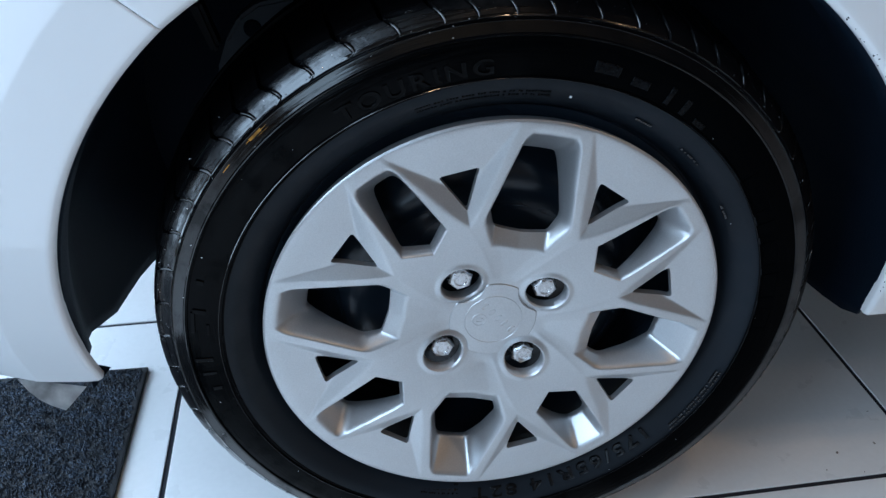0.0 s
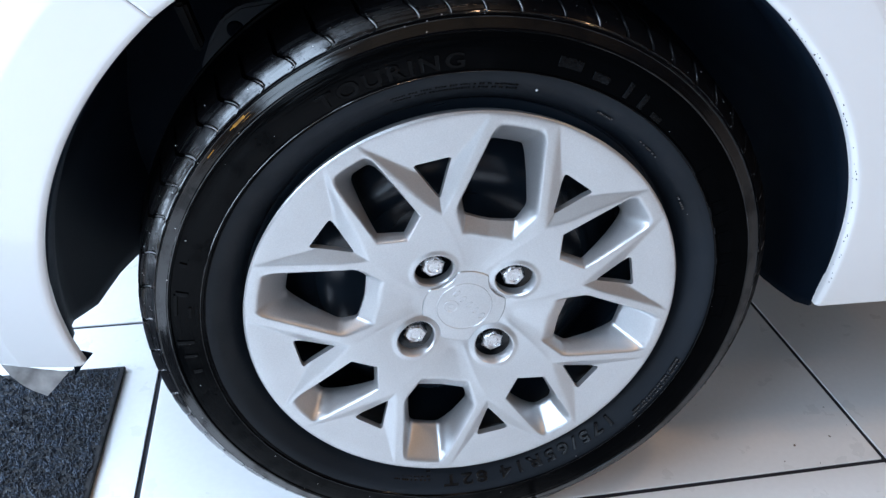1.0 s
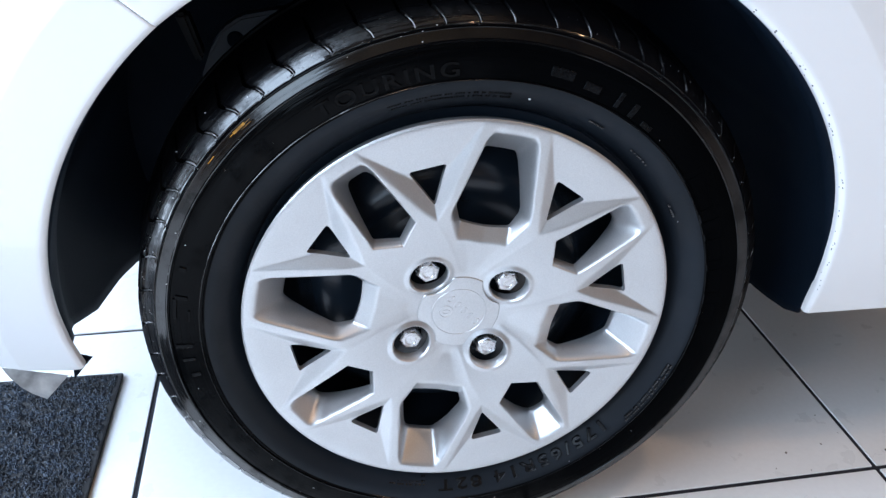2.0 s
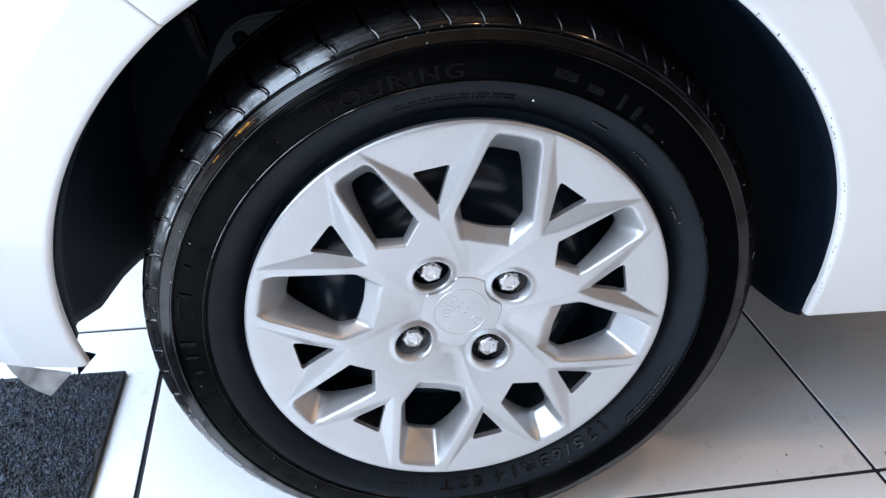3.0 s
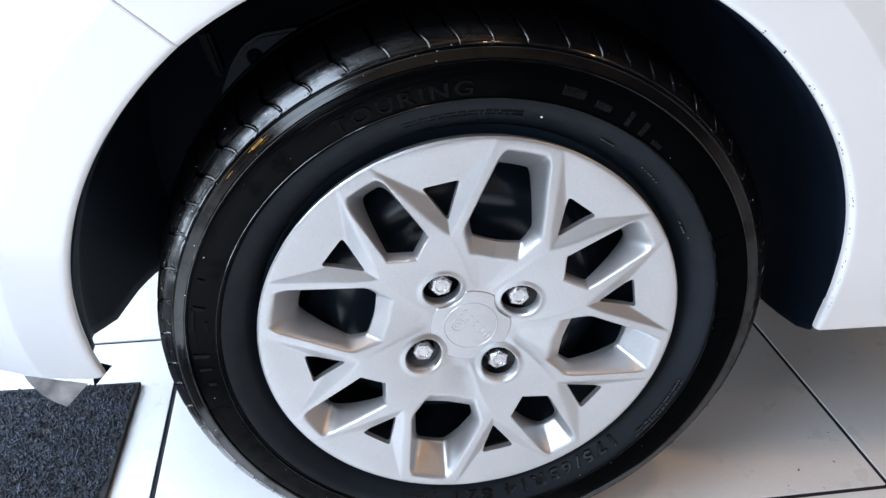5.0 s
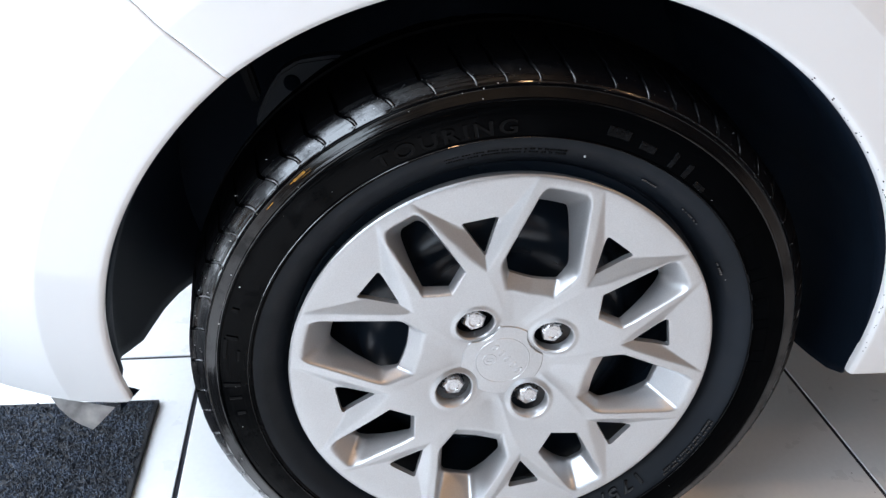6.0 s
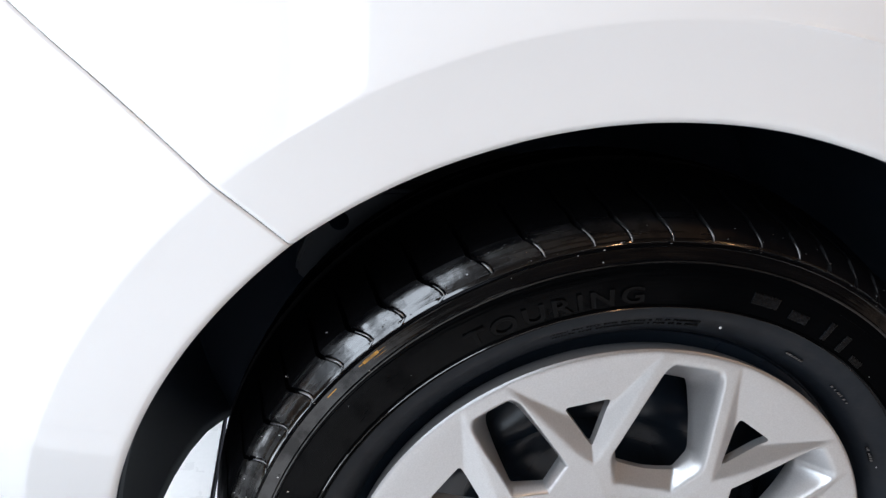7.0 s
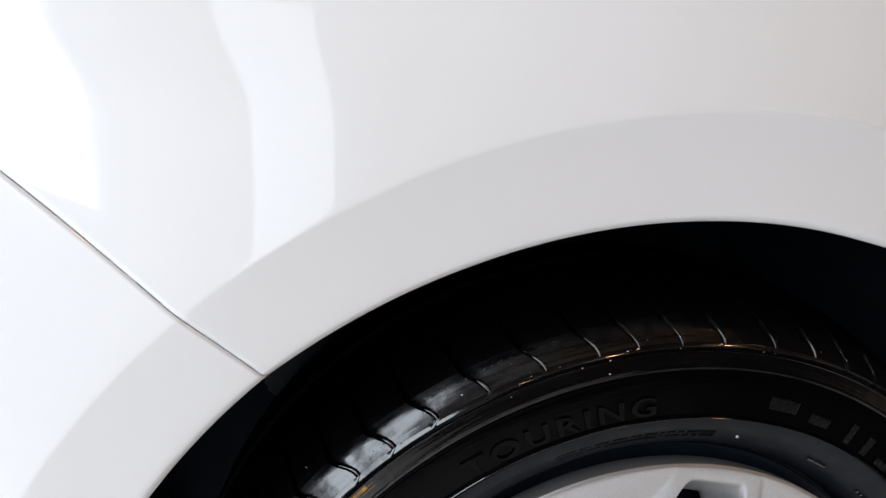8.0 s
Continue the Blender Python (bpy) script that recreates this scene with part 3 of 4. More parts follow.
def cap_mesh():
    """The wheel cap: one eighth with two half windows, a three-cornered hole and half a nut hole, turned and mirrored round."""
    coords, edges = [], []

    def chain(points, closed=False):
        base = len(coords)
        coords.extend(points)
        edges.extend((base + j, base + j + 1) for j in range(len(points) - 1))
        if closed:
            edges.append((base + len(points) - 1, base))
        return list(range(base, base + len(points)))

    def spokeless(r0, r1, d):
        n = max(1, int((r1 - r0) / 0.0012))
        return [flat(r0 + (r1 - r0) * j / n, d) for j in range(n + 1)]

    def cut(hole, middle, radii):
        """The hole's outline, where the walls come down to the depth given along it."""
        rs, ys = [p[0] for p in hole], [p[2] for p in hole]
        line = rounded_line([flat(p[0], p[1]) for p in hole], radii)
        done = []
        for p in line:
            lo, hi = 0.6, 1.5
            for n in range(22):
                t = (lo + hi) / 2
                q = middle + (p - middle) * t
                if cap_y(q.x, q.y) > interp(q.length, rs, ys):
                    lo = t
                else:
                    hi = t
            done.append(middle + (p - middle) * min(1.2, max(0.8, lo)))
        return done

    wide = cut(WIDE_HOLE, flat(0.116, 0), (0, 0.005, 0.0075, 0.02, 0.0055, 0))
    narrow = cut(NARROW_HOLE, flat(0.128, 45), (0, 0.0045, 0.01, 0.01, 0.0045, 0))
    tri = [flat(*p) for p in (TRI_A, TRI_B, TRI_P)]
    start = tri[0].lerp(tri[1], 0.5)
    triangle = rounded_line([start, tri[1], tri[2], tri[0], start], (0, 0.0040, 0.0032, 0.0040, 0))[:-1]
    c = flat(NUT_AT, 45)
    out = Vector((math.sin(radians(45)), math.cos(radians(45))))
    nut = [c + Vector((out.x * math.cos(t) - out.y * math.sin(t), out.x * math.sin(t) + out.y * math.cos(t))) * NUT_R for t in [math.pi * j / 24 for j in range(25)]]
    for line, shut in ((wide, False), (narrow, False), (triangle, True), (nut, False)):
        chain(line, shut)
    chain(spokeless(0.0, wide[0].length, 0.0))
    chain(spokeless(wide[-1].length, RIM_R, 0.0))
    chain(spokeless(0.0, NUT_AT - NUT_R, 45.0))
    chain(spokeless(NUT_AT + NUT_R, narrow[0].length, 45.0))
    chain(spokeless(narrow[-1].length, RIM_R, 45.0))
    chain([flat(RIM_R, 45.0 * j / 100) for j in range(101)])
    fixed = list(coords)
    cells = {}

    def crowded(p, gap):
        i, j = int(p.x / 0.002), int(p.y / 0.002)
        return any((q - p).length < gap for a in (i - 1, i, i + 1) for b in (j - 1, j, j + 1) for q in cells.get((a, b), ()))

    def keep(p):
        cells.setdefault((int(p.x / 0.002), int(p.y / 0.002)), []).append(p)

    for p in fixed:
        keep(p)

    def free(p, gap):
        d = math.degrees(math.atan2(p.x, p.y))
        if p.x > 0.0004 and d < 45 and (flat(p.length, 45) - p).length > 0.0004 and p.length < RIM_R - 0.0004 and not crowded(p, gap):
            coords.append(p)
            keep(p)

    # close rows along the folds, then an even field
    folds = [(SPLIT, CREST_A), (SPLIT, CREST_B), (SPLIT, TRI_P), (TRI_A, CREST_A), (TRI_B, CREST_B), *zip(WIDE_LIP, WIDE_LIP[1:]), *zip(NARROW_LIP, NARROW_LIP[1:])]
    for p, q in folds:
        p, q = flat(*p), flat(*q)
        n = int((q - p).length / 0.001)
        side = Vector((-(q - p).y, (q - p).x)).normalized()
        for off in (0.0, 0.0006, -0.0006, 0.0012, -0.0012, 0.0018, -0.0018):
            for j in range(n + 1):
                free(p.lerp(q, j / n) + side * off, 0.0005)
    for rr in (0.1690, 0.1700, 0.1710, 0.1720, 0.1730, 0.1740, 0.1750, 0.1775, 0.1790, 0.1800, 0.1810, 0.1818, 0.1826, 0.1832):
        for j in range(1, 130):
            free(flat(rr, 45 * j / 130), 0.0005)
    for ring in (0.0006, 0.0012, 0.002, 0.003, 0.004, 0.0052, 0.0064):
        for j in range(1, 40):
            t = math.pi * j / 40
            free(c + Vector((out.x * math.cos(t) - out.y * math.sin(t), out.x * math.sin(t) + out.y * math.cos(t))) * (NUT_R + ring), 0.0005)
    step = 0.0015
    for i in range(int(RIM_R / step) + 1):
        for j in range(int(RIM_R / step) + 1):
            free(Vector(((j + 0.5 * (i % 2)) * step, i * step * 0.9)), 0.0009)
    vs, _, fs = mathutils.geometry.delaunay_2d_cdt(coords, edges, [], 0, 1e-7)[:3]

    def inside(poly, p):
        hit = False
        for a, b in zip(poly, poly[1:] + poly[:1]):
            if (a.y > p.y) != (b.y > p.y) and p.x < (b.x - a.x) * (p.y - a.y) / (b.y - a.y) + a.x:
                hit = not hit
        return hit

    gaps = [wide, narrow, triangle, nut]
    faces = []
    for f in fs:
        mid = (vs[f[0]] + vs[f[1]] + vs[f[2]]) / 3
        if not any(inside(g, mid) for g in gaps):
            faces.append(f)
    heights = [cap_y(v.x, v.y) for v in vs]
    # inner edges of the holes and the turned-back rim, with vertices of their own
    skirts = []
    for line, drop, shut in ((wide, 0.004, False), (narrow, 0.004, False), (triangle, 0.006, True), (nut, 0.0095, False)):
        pts = [(p.x, p.y, cap_y(p.x, p.y)) for p in line]
        pts = pts + pts[:1] if shut else pts
        skirts.append([pts, [(x, z, y + drop) for x, z, y in pts]])
    prev = [(*flat(RIM_R, 0.45 * j), cap_y(*flat(RIM_R, 0.45 * j))) for j in range(101)]
    rows = [prev]
    for rr, yy in ((RIM_R - 0.0003, -0.0082), (RIM_R - 0.0014, -0.0030), (RIM_R - 0.0028, 0.0025), (0.1795, 0.006)):
        rows.append([(*flat(rr, 0.45 * j), yy) for j in range(101)])
    skirts.append(rows)
    verts, tris, lookup = [], [], {}
    for quarter in range(4):
        ca, sa = math.cos(radians(90 * quarter)), math.sin(radians(90 * quarter))
        for side in (1, -1):
            def put(x, z, y):
                u = x * side
                px, pz = -(u * ca + z * sa), z * ca - u * sa
                key = (round(px, 6), round(pz, 6), round(y, 6))
                if key not in lookup:
                    lookup[key] = len(verts)
                    verts.append((px, y, pz))
                return lookup[key]

            ids = [put(v.x, v.y, h) for v, h in zip(vs, heights)]
            tris += [tuple(ids[k] for k in f) for f in faces]
            for rows in skirts:
                grid = [[put(x, z, y) for x, z, y in row] for row in rows]
                for p, q in zip(grid, grid[1:]):
                    tris += [(p[k], p[k + 1], q[k + 1], q[k]) for k in range(len(p) - 1)]
    me = bpy.data.meshes.new("wheel_cap")
    me.from_pydata(verts, [], tris)
    return me


cap_data = cap_mesh()
bm = bmesh.new()
bm.from_mesh(cap_data)
bpy.data.meshes.remove(cap_data)
cap = part("wheel_cap", bm, SILVER, wheel, "silver plastic wheel cap with eight forked spokes", smooth=45)
cap.rotation_euler = (0, radians(-TURN_CAP), 0)


def centre_bm():
    """The cap's middle disc, hollowed where the nut holes come near."""
    bm = bmesh.new()
    rings = []
    for f, y in ((1.0, 0.0052), (1.0, 0.0026), (0.975, 0.0018), (0.8, 0.0016), (0.5, 0.0014), (0.2, 0.0013)):
        ring = []
        for k in range(144):
            a = k * 2.5
            d = abs((a - 45 + 45) % 90 - 45)
            r = 0.0365
            lim = 0.0218 ** 2 - (0.05 * math.sin(radians(d))) ** 2
            if lim > 0:
                r = min(r, 0.05 * math.cos(radians(d)) - math.sqrt(lim))
            ring.append(bm.verts.new(polar(r * f, a, y)))
        rings.append(ring)
    for p, q in zip(rings, rings[1:]):
        for j in range(144):
            bm.faces.new((p[j], p[(j + 1) % 144], q[(j + 1) % 144], q[j]))
    bm.faces.new(rings[-1])
    return bm


centre = part("centre_disc", centre_bm(), SILVER, wheel, "silver centre disc with an embossed badge", smooth=30)
centre.rotation_euler = cap.rotation_euler

# nuts


def nut_bm():
    bm = bmesh.new()
    rings = []
    for r, y, round_off in ((0.0106, 0.028, 0), (0.0106, 0.0052, 0), (0.0102, 0.0044, 0), (0.0090, 0.0030, 0.15), (0.0084, 0.0026, 1), (0.0058, 0.0024, 1), (0.0050, 0.0030, 1)):
        ring = []
        for k in range(36):
            a = k * 10
            hexr = r * math.cos(radians(30)) / math.cos(radians((a % 60) - 30))
            ring.append(bm.verts.new(polar(hexr * (1 - round_off) + r * 0.9 * round_off, a, y)))
        rings.append(ring)
    for p, q in zip(rings, rings[1:]):
        for j in range(36):
            bm.faces.new((p[j], p[(j + 1) % 36], q[(j + 1) % 36], q[j]))
    bm.faces.new(rings[-1])
    return bm


first_nut = part("wheel_nut", nut_bm(), CHROME, wheel, "chromed hexagonal wheel nut", smooth=25)
for k, twist in enumerate((12, 27, 5, 41)):
    ob = first_nut if k == 0 else new("wheel_nut", first_nut.data)
    ob.parent = wheel
    ob["label"] = "chromed hexagonal wheel nut"
    ob.location = polar(0.05, 45 + 90 * k + TURN_CAP, 0.0)
    ob.rotation_euler = (0, radians(twist), 0)

# ---- tyre lettering ----


def bent_text(words, height, r0, a_start, a_end, raise_by):
    """Letters of the built-in font laid round the sidewall, tops outward, reading clockwise."""
    cu = bpy.data.curves.new("words", "FONT")
    cu.body, cu.extrude, cu.space_character, cu.offset = words, 0.02, 1.25, 0.022
    tmp_ob = bpy.data.objects.new("words", cu)
    me = bpy.data.meshes.new_from_object(tmp_ob)
    bpy.data.objects.remove(tmp_ob)
    bpy.data.curves.remove(cu)
    bm = bmesh.new()
    bm.from_mesh(me)
    bpy.data.meshes.remove(me)
    us = [v.co.x for v in bm.verts]
    vs = [v.co.y for v in bm.verts]
    u0, u1, v0, v1 = min(us), max(us), min(vs), max(vs)
    for v in bm.verts:
        a = a_start + (a_end - a_start) * (v.co.x - u0) / (u1 - u0)
        r = r0 + height * (v.co.y - v0) / (v1 - v0)
        y = sidewall(r) - (raise_by if v.co.z > 0 else -0.001)
        v.co = polar(r, a, y)
    return bm


def bars(rows):
    """Plain raised bars round the sidewall: (radius from, radius to, angle from, angle to, raise)."""
    bm = bmesh.new()
    for r0, r1, a0, a1, up in rows:
        n = max(1, int(abs(a1 - a0) / 2))
        cols = []
        for k in range(n + 1):
            a = a0 + (a1 - a0) * k / n
            cols.append([bm.verts.new(polar(r, a, sidewall(r) - h)) for r, h in ((r0, -0.0005), (r0 + 0.0003, up), ((r0 + r1) / 2, up), (r1 - 0.0003, up), (r1, -0.0005))])
        for p, q in zip(cols, cols[1:]):
            for j in range(4):
                bm.faces.new((p[j], p[j + 1], q[j + 1], q[j]))
        bm.faces.new(cols[0])
        bm.faces.new(cols[-1])
    return bm


part("moulded_word", bent_text("TOURING", 0.0112, 0.2188, 30.4, 3.0, 0.0014), LETTER, wheel, "raised black lettering on the sidewall")
part("moulded_size", bent_text("175/65R14 82T", 0.0095, 0.1970, -133.5, -184.0, 0.0009), BLOCK, wheel, "raised black size lettering on the sidewall")




def letter_box(r0, r1, a0, a1, up):
    """An unreadable large letter as a plain raised frame."""
    w, wa = 0.0024, (0.7 if a1 > a0 else -0.7)
    return bars([(r0, r0 + w, a0, a1, up), (r1 - w, r1, a0, a1, up), (r0 + w, r1 - w, a0, a0 + wa, up), (r0 + w, r1 - w, a1 - wa, a1, up)])


# the first five bars stand in for bluish glints; the rest are letter strokes
for r0, r1, a0, a1 in ((0.2245, 0.2322, -14.2, -18.8), (0.2225, 0.2288, -21.4, -24.8), (0.2199, 0.2328, -28.8, -29.7), (0.2191, 0.2311, -32.6, -33.7), (0.2190, 0.2235, -36.2, -38.9), (0.2160, 0.2325, -66.5, -69.5), (0.2222, 0.2366, 90.4, 91.2), (0.2225, 0.2335, 94.0, 94.6), (0.2250, 0.2350, 78.6, 79.4), (0.2330, 0.2366, 79.4, 84.0), (0.2222, 0.2250, 82.0, 84.4), (0.2290, 0.2350, 72.0, 72.8), (0.2222, 0.2300, 98.0, 98.8)):
    part("moulded_shape", bars([(r0, r1, a0, a1, 0.0009)]), GLINT_PATCH if -45 < a0 < 0 else LETTER if a0 > 0 else RUBBER, wheel, "raised letter stroke and glint patch on the sidewall")
for r0, r1, a0, a1 in ((0.2165, 0.2325, -54.5, -64.0), (0.2160, 0.2325, -71.5, -78.0), (0.2158, 0.2328, -79.8, -86.6), (0.2155, 0.2330, -89.0, -95.0)):
    part("moulded_shape", letter_box(r0, r1, a0, a1, 0.0005), RUBBER, wheel, "large raised frame on the sidewall")


def spews_bm(seed, count):
    """Tiny rubber hairs left by the mould along the tyre's shoulder."""
    rnd = random.Random(seed)
    bm = bmesh.new()
    for k in range(count):
        a = rnd.uniform(-150, -75)
        r, y = rnd.choice(((0.2610, -0.0034), (0.2656, 0.0014), (0.2680, 0.0060)))
        m = Matrix.Translation(polar(r, a, y)) @ pose(0, 0, 0, rnd.uniform(-25, 40), -a + rnd.uniform(-30, 30), 0)
        bmesh.ops.create_cone(bm, segments=5, radius1=0.0006, radius2=0.0003, depth=rnd.uniform(0.0016, 0.0036), matrix=m)
    return bm


part("rubber_hair", spews_bm(12, 70), BLOCK, wheel, "tiny moulding hairs on the tyre shoulder", smooth=60)["kind"] = "stuff"


def fine_print(groups, seed):
    rnd = random.Random(seed)
    rows = []
    for r, a0, a1, lines in groups:
        for k in range(lines):
            a, rr = a0, r + 0.0032 * k
            while a > a1:
                w = rnd.uniform(0.22, 0.55)
                rows.append((rr, rr + rnd.uniform(0.0016, 0.0022), a, a - w, 0.0006))
                a -= w + rnd.choice((0.16, 0.2, 0.7))
    return bars(rows)


FINE = material("fine_raised_rubber", (0.0045, 0.0047, 0.0052), 0.14, spread=0.1, gloss=0.6, coat=0.3)
part("fine_print", fine_print([(0.2005, 20, -8, 2)], 5), LETTER, wheel, "fine raised print on the sidewall")["kind"] = "stuff"
part("fine_print", fine_print([(0.1995, 103, 84, 2), (0.1935, 152, 138, 3), (0.1935, 172, 158, 3), (0.2000, -27, -31.5, 1), (0.1995, -40, -46, 1), (0.1975, -59, -63, 1), (0.2080, -108, -128, 2)], 4), FINE, wheel, "fine raised print on the sidewall")["kind"] = "stuff"
# thin moulded rings
for r, up, mat_ in ((0.2385, 0.0004, RUBBER), (0.2154, 0.0012, WET)):
    part("sidewall_ring", bars([(r, r + 0.0011, 0, -359.5, up)]), mat_, wheel)


def drops_bm(seed, count):
    """Dried specks and drops left on the tyre."""
    rnd = random.Random(seed)
    bm = bmesh.new()
    for k in range(count):
        r, a = rnd.uniform(0.195, 0.268), rnd.uniform(0, 360)
        if rnd.random() < 0.5:
            r = rnd.uniform(0.250, 0.268)
        size = rnd.uniform(0.0002, 0.00045)
        y = sidewall(min(r, 0.26)) if r < 0.26 else interp(r, (0.26, 0.2641, 0.2671), (-0.0036, 0.003, 0.013))
        m = Matrix.Translation(polar(r, a, y)) @ Matrix.Diagonal((size * rnd.uniform(0.8, 1.8), size * 0.5, size, 1))
        bmesh.ops.create_icosphere(bm, subdivisions=1, radius=1, matrix=m)
    return bm


part("dried_speck", drops_bm(2, 130), SPECK, wheel, "small pale dried specks")["kind"] = "stuff"
DROP = material("clear_wet_drops", (0.006, 0.006, 0.006), 0.06, spread=0.1, gloss=1.0, coat=1.0)


def wet_drops_bm(seed, count):
    """Small wet drops and smears that catch the light on the tyre's shoulder."""
    rnd = random.Random(seed)
    bm = bmesh.new()
    pts = [(p[0], p[1]) for p in PROFILE[25:34]]

    def streak(a, f, wide, long, turn):
        f = min(0.999, max(0.0, f)) * (len(pts) - 1)
        i = int(f)
        r, y = pts[i][0] + (pts[i + 1][0] - pts[i][0]) * (f - i), pts[i][1] + (pts[i + 1][1] - pts[i][1]) * (f - i)
        m = Matrix.Translation(polar(r, a, y)) @ pose(0, 0, 0, 0, -a + turn, 0) @ Matrix.Rotation(radians(40), 4, "X") @ Matrix.Diagonal((wide, wide, long, 1))
        bmesh.ops.create_icosphere(bm, subdivisions=1, radius=1, matrix=m)

    for k in range(PITCHES):
        foot = SLOTS[k] - 0.4
        for n in range(rnd.choice((1, 2, 3))):
            streak(foot + rnd.uniform(-0.7, 0.7), rnd.uniform(0.3, 0.62), rnd.uniform(0.00018, 0.0004), rnd.uniform(0.0006, 0.0017), rnd.uniform(-35, 35))
    for k in range(count):
        middle, wide = rnd.choice(((20, 4), (20, 4), (-46, 5), (-20, 14), (8, 22), (75, 25)))
        streak(rnd.gauss(middle, wide), rnd.uniform(0.1, 0.9), rnd.uniform(0.0002, 0.0005), rnd.uniform(0.0003, 0.0011), rnd.uniform(-80, 80))
    return bm




def slot_beads_bm(seed):
    """Pale beads along the foot of every slot between the blocks, standing in for glints."""
    rnd = random.Random(seed)
    bm = bmesh.new()
    for k in range(PITCHES):
        r0, r1, thick = rnd.uniform(0.2545, 0.2565), rnd.uniform(0.2615, 0.2645), rnd.uniform(0.0004, 0.0011)
        if -150 < SLOTS[k] < -20:
            # fewer and smaller towards the rear
            if rnd.random() < 0.35:
                continue
            r0, thick = r1 - rnd.uniform(0.002, 0.005), thick * 0.6
        rings = []
        for i in range(7):
            f = i / 6
            r = r0 + (r1 - r0) * f
            y = sidewall(r)
            a = SLOTS[k] + slot_hook(y)
            w = thick * (0.35 + 0.65 * math.sin(math.pi * min(1, max(0, f + rnd.uniform(-0.1, 0.1)))))
            ring = []
            for j in range(6):
                q = 2 * math.pi * j / 6
                ring.append(bm.verts.new(polar(r, a + math.degrees(w * math.cos(q) / r), y - 0.0002 - w * math.sin(q))))
            rings.append(ring)
        for p, q in zip(rings, rings[1:]):
            for j in range(6):
                bm.faces.new((p[j], p[(j + 1) % 6], q[(j + 1) % 6], q[j]))
        bm.faces.new(rings[0])
        bm.faces.new(rings[-1])
    bmesh.ops.recalc_face_normals(bm, faces=bm.faces)
    return bm


# pale base colour: the slot feet's glints are painted in
BEAD = material("pale_glint_bead", (0.12, 0.123, 0.126), 0.22, spread=0.8, scale=200, gloss=1.0, coat=0.6)
for name, bm, mat_, words in (("glint_bead", slot_beads_bm(3), BEAD, "pale beads painted as glints along the feet of the slots"), ("wet_drop", wet_drops_bm(9, 190), DROP, "small wet drops catching the light")):
    ob = part(name, bm, mat_, wheel, words, smooth=80)
    ob.location, ob["kind"] = (0.003, 0, 0), "stuff"

# small mottled amber patches on the shoulder
MARK = material("mottled_amber", (0.36, 0.175, 0.014), 0.3, spread=0.8, scale=500, fine=0.4, coat=0.5)
for r0, r1, a0, a1 in ((0.2491, 0.2514, 44.4, 41.8), (0.2498, 0.2507, 45.2, 44.4), (0.2496, 0.2504, 41.8, 40.6), (0.2478, 0.2486, 43.0, 40.8), (0.2495, 0.2505, 51.4, 49.6)):
    ob = part("amber_patch", bars([(r0, r1, a0, a1, 0.0001)]), MARK, wheel, "small amber patch on the tyre shoulder")
    ob.location = (0.003, 0, 0)
bm = bmesh.new()
bmesh.ops.create_icosphere(bm, subdivisions=2, radius=1, matrix=Matrix.Translation(Vector((0.043, sidewall(0.203) - 0.0002, 0.198))) @ Matrix.Diagonal((0.0010, 0.0005, 0.0009, 1)))
part("paint_dot", bm, SPECK, wheel, "small white dot on the sidewall")

# balance weights clipped to the steel rim
for a in (84, -58):
    bm = lathe_bm([(0.1585, 0.036), (0.1555, 0.036), (0.1545, 0.040), (0.1545, 0.050), (0.1585, 0.052)], spread(a - 4, a + 4, 8))
    part("balance_weight", bm, CHROME, wheel, "small grey clipped weight")

# the badge, as plain raised shapes
def ring_bm(cx, cz, rad, thick, y, up, stretch=1.0, turn=0.0):
    bm = bmesh.new()
    rows = []
    for k in range(72):
        t = radians(k * 5)
        row = []
        for d, h in ((-thick, 0), (-thick * 0.5, up), (thick * 0.5, up), (thick, 0)):
            u, w = (rad + d) * math.cos(t), (rad + d) * math.sin(t) * stretch
            c, sn = math.cos(radians(turn)), math.sin(radians(turn))
            row.append(bm.verts.new((cx + u * c - w * sn, y - h, cz + u * sn + w * c)))
        rows.append(row)
    for k in range(72):
        p, q = rows[k], rows[(k + 1) % 72]
        for j in range(3):
            bm.faces.new((p[j], p[j + 1], q[j + 1], q[j]))
    return bm


FACE_Y = 0.00155
badge = part("badge_ring", ring_bm(0, 0, 0.0238, 0.0006, FACE_Y, 0.00035), SILVER, wheel, "thin embossed ring")
part("badge_emblem", ring_bm(-0.0115, 0.0015, 0.0058, 0.0006, FACE_Y, 0.0005), SILVER, wheel, "small embossed oval emblem")
part("badge_emblem", ring_bm(-0.0115, 0.0015, 0.0032, 0.0005, FACE_Y, 0.0005, 0.6), SILVER, wheel, "small embossed oval emblem")
for k in range(5):
    f = (k - 2) / 2
    part("badge_bar", ring_bm(0.004 + 0.0112 * f, 0.0018 - 0.0125 * f, 0.0019, 0.0005, FACE_Y, 0.0005, 1.7, -48), SILVER, wheel, "small embossed outline")

# ---- housing details ----
LINER_GREY = material("grey_moulded_plastic", (0.075, 0.082, 0.094), 0.5, spread=0.2, scale=30, gloss=0.3)


def moulded_step(corners, y0, y1):
    """A raised flat of the lining's inner wall."""
    bm = bmesh.new()
    bm.faces.new([bm.verts.new((x, y1, z)) for x, z in corners])
    out = bmesh.ops.extrude_face_region(bm, geom=bm.faces[:])
    for v in out["geom"]:
        if isinstance(v, bmesh.types.BMVert):
            v.co.y = y0
    bmesh.ops.bevel(bm, geom=bm.edges[:], offset=0.003, segments=2, affect="EDGES")
    return bm


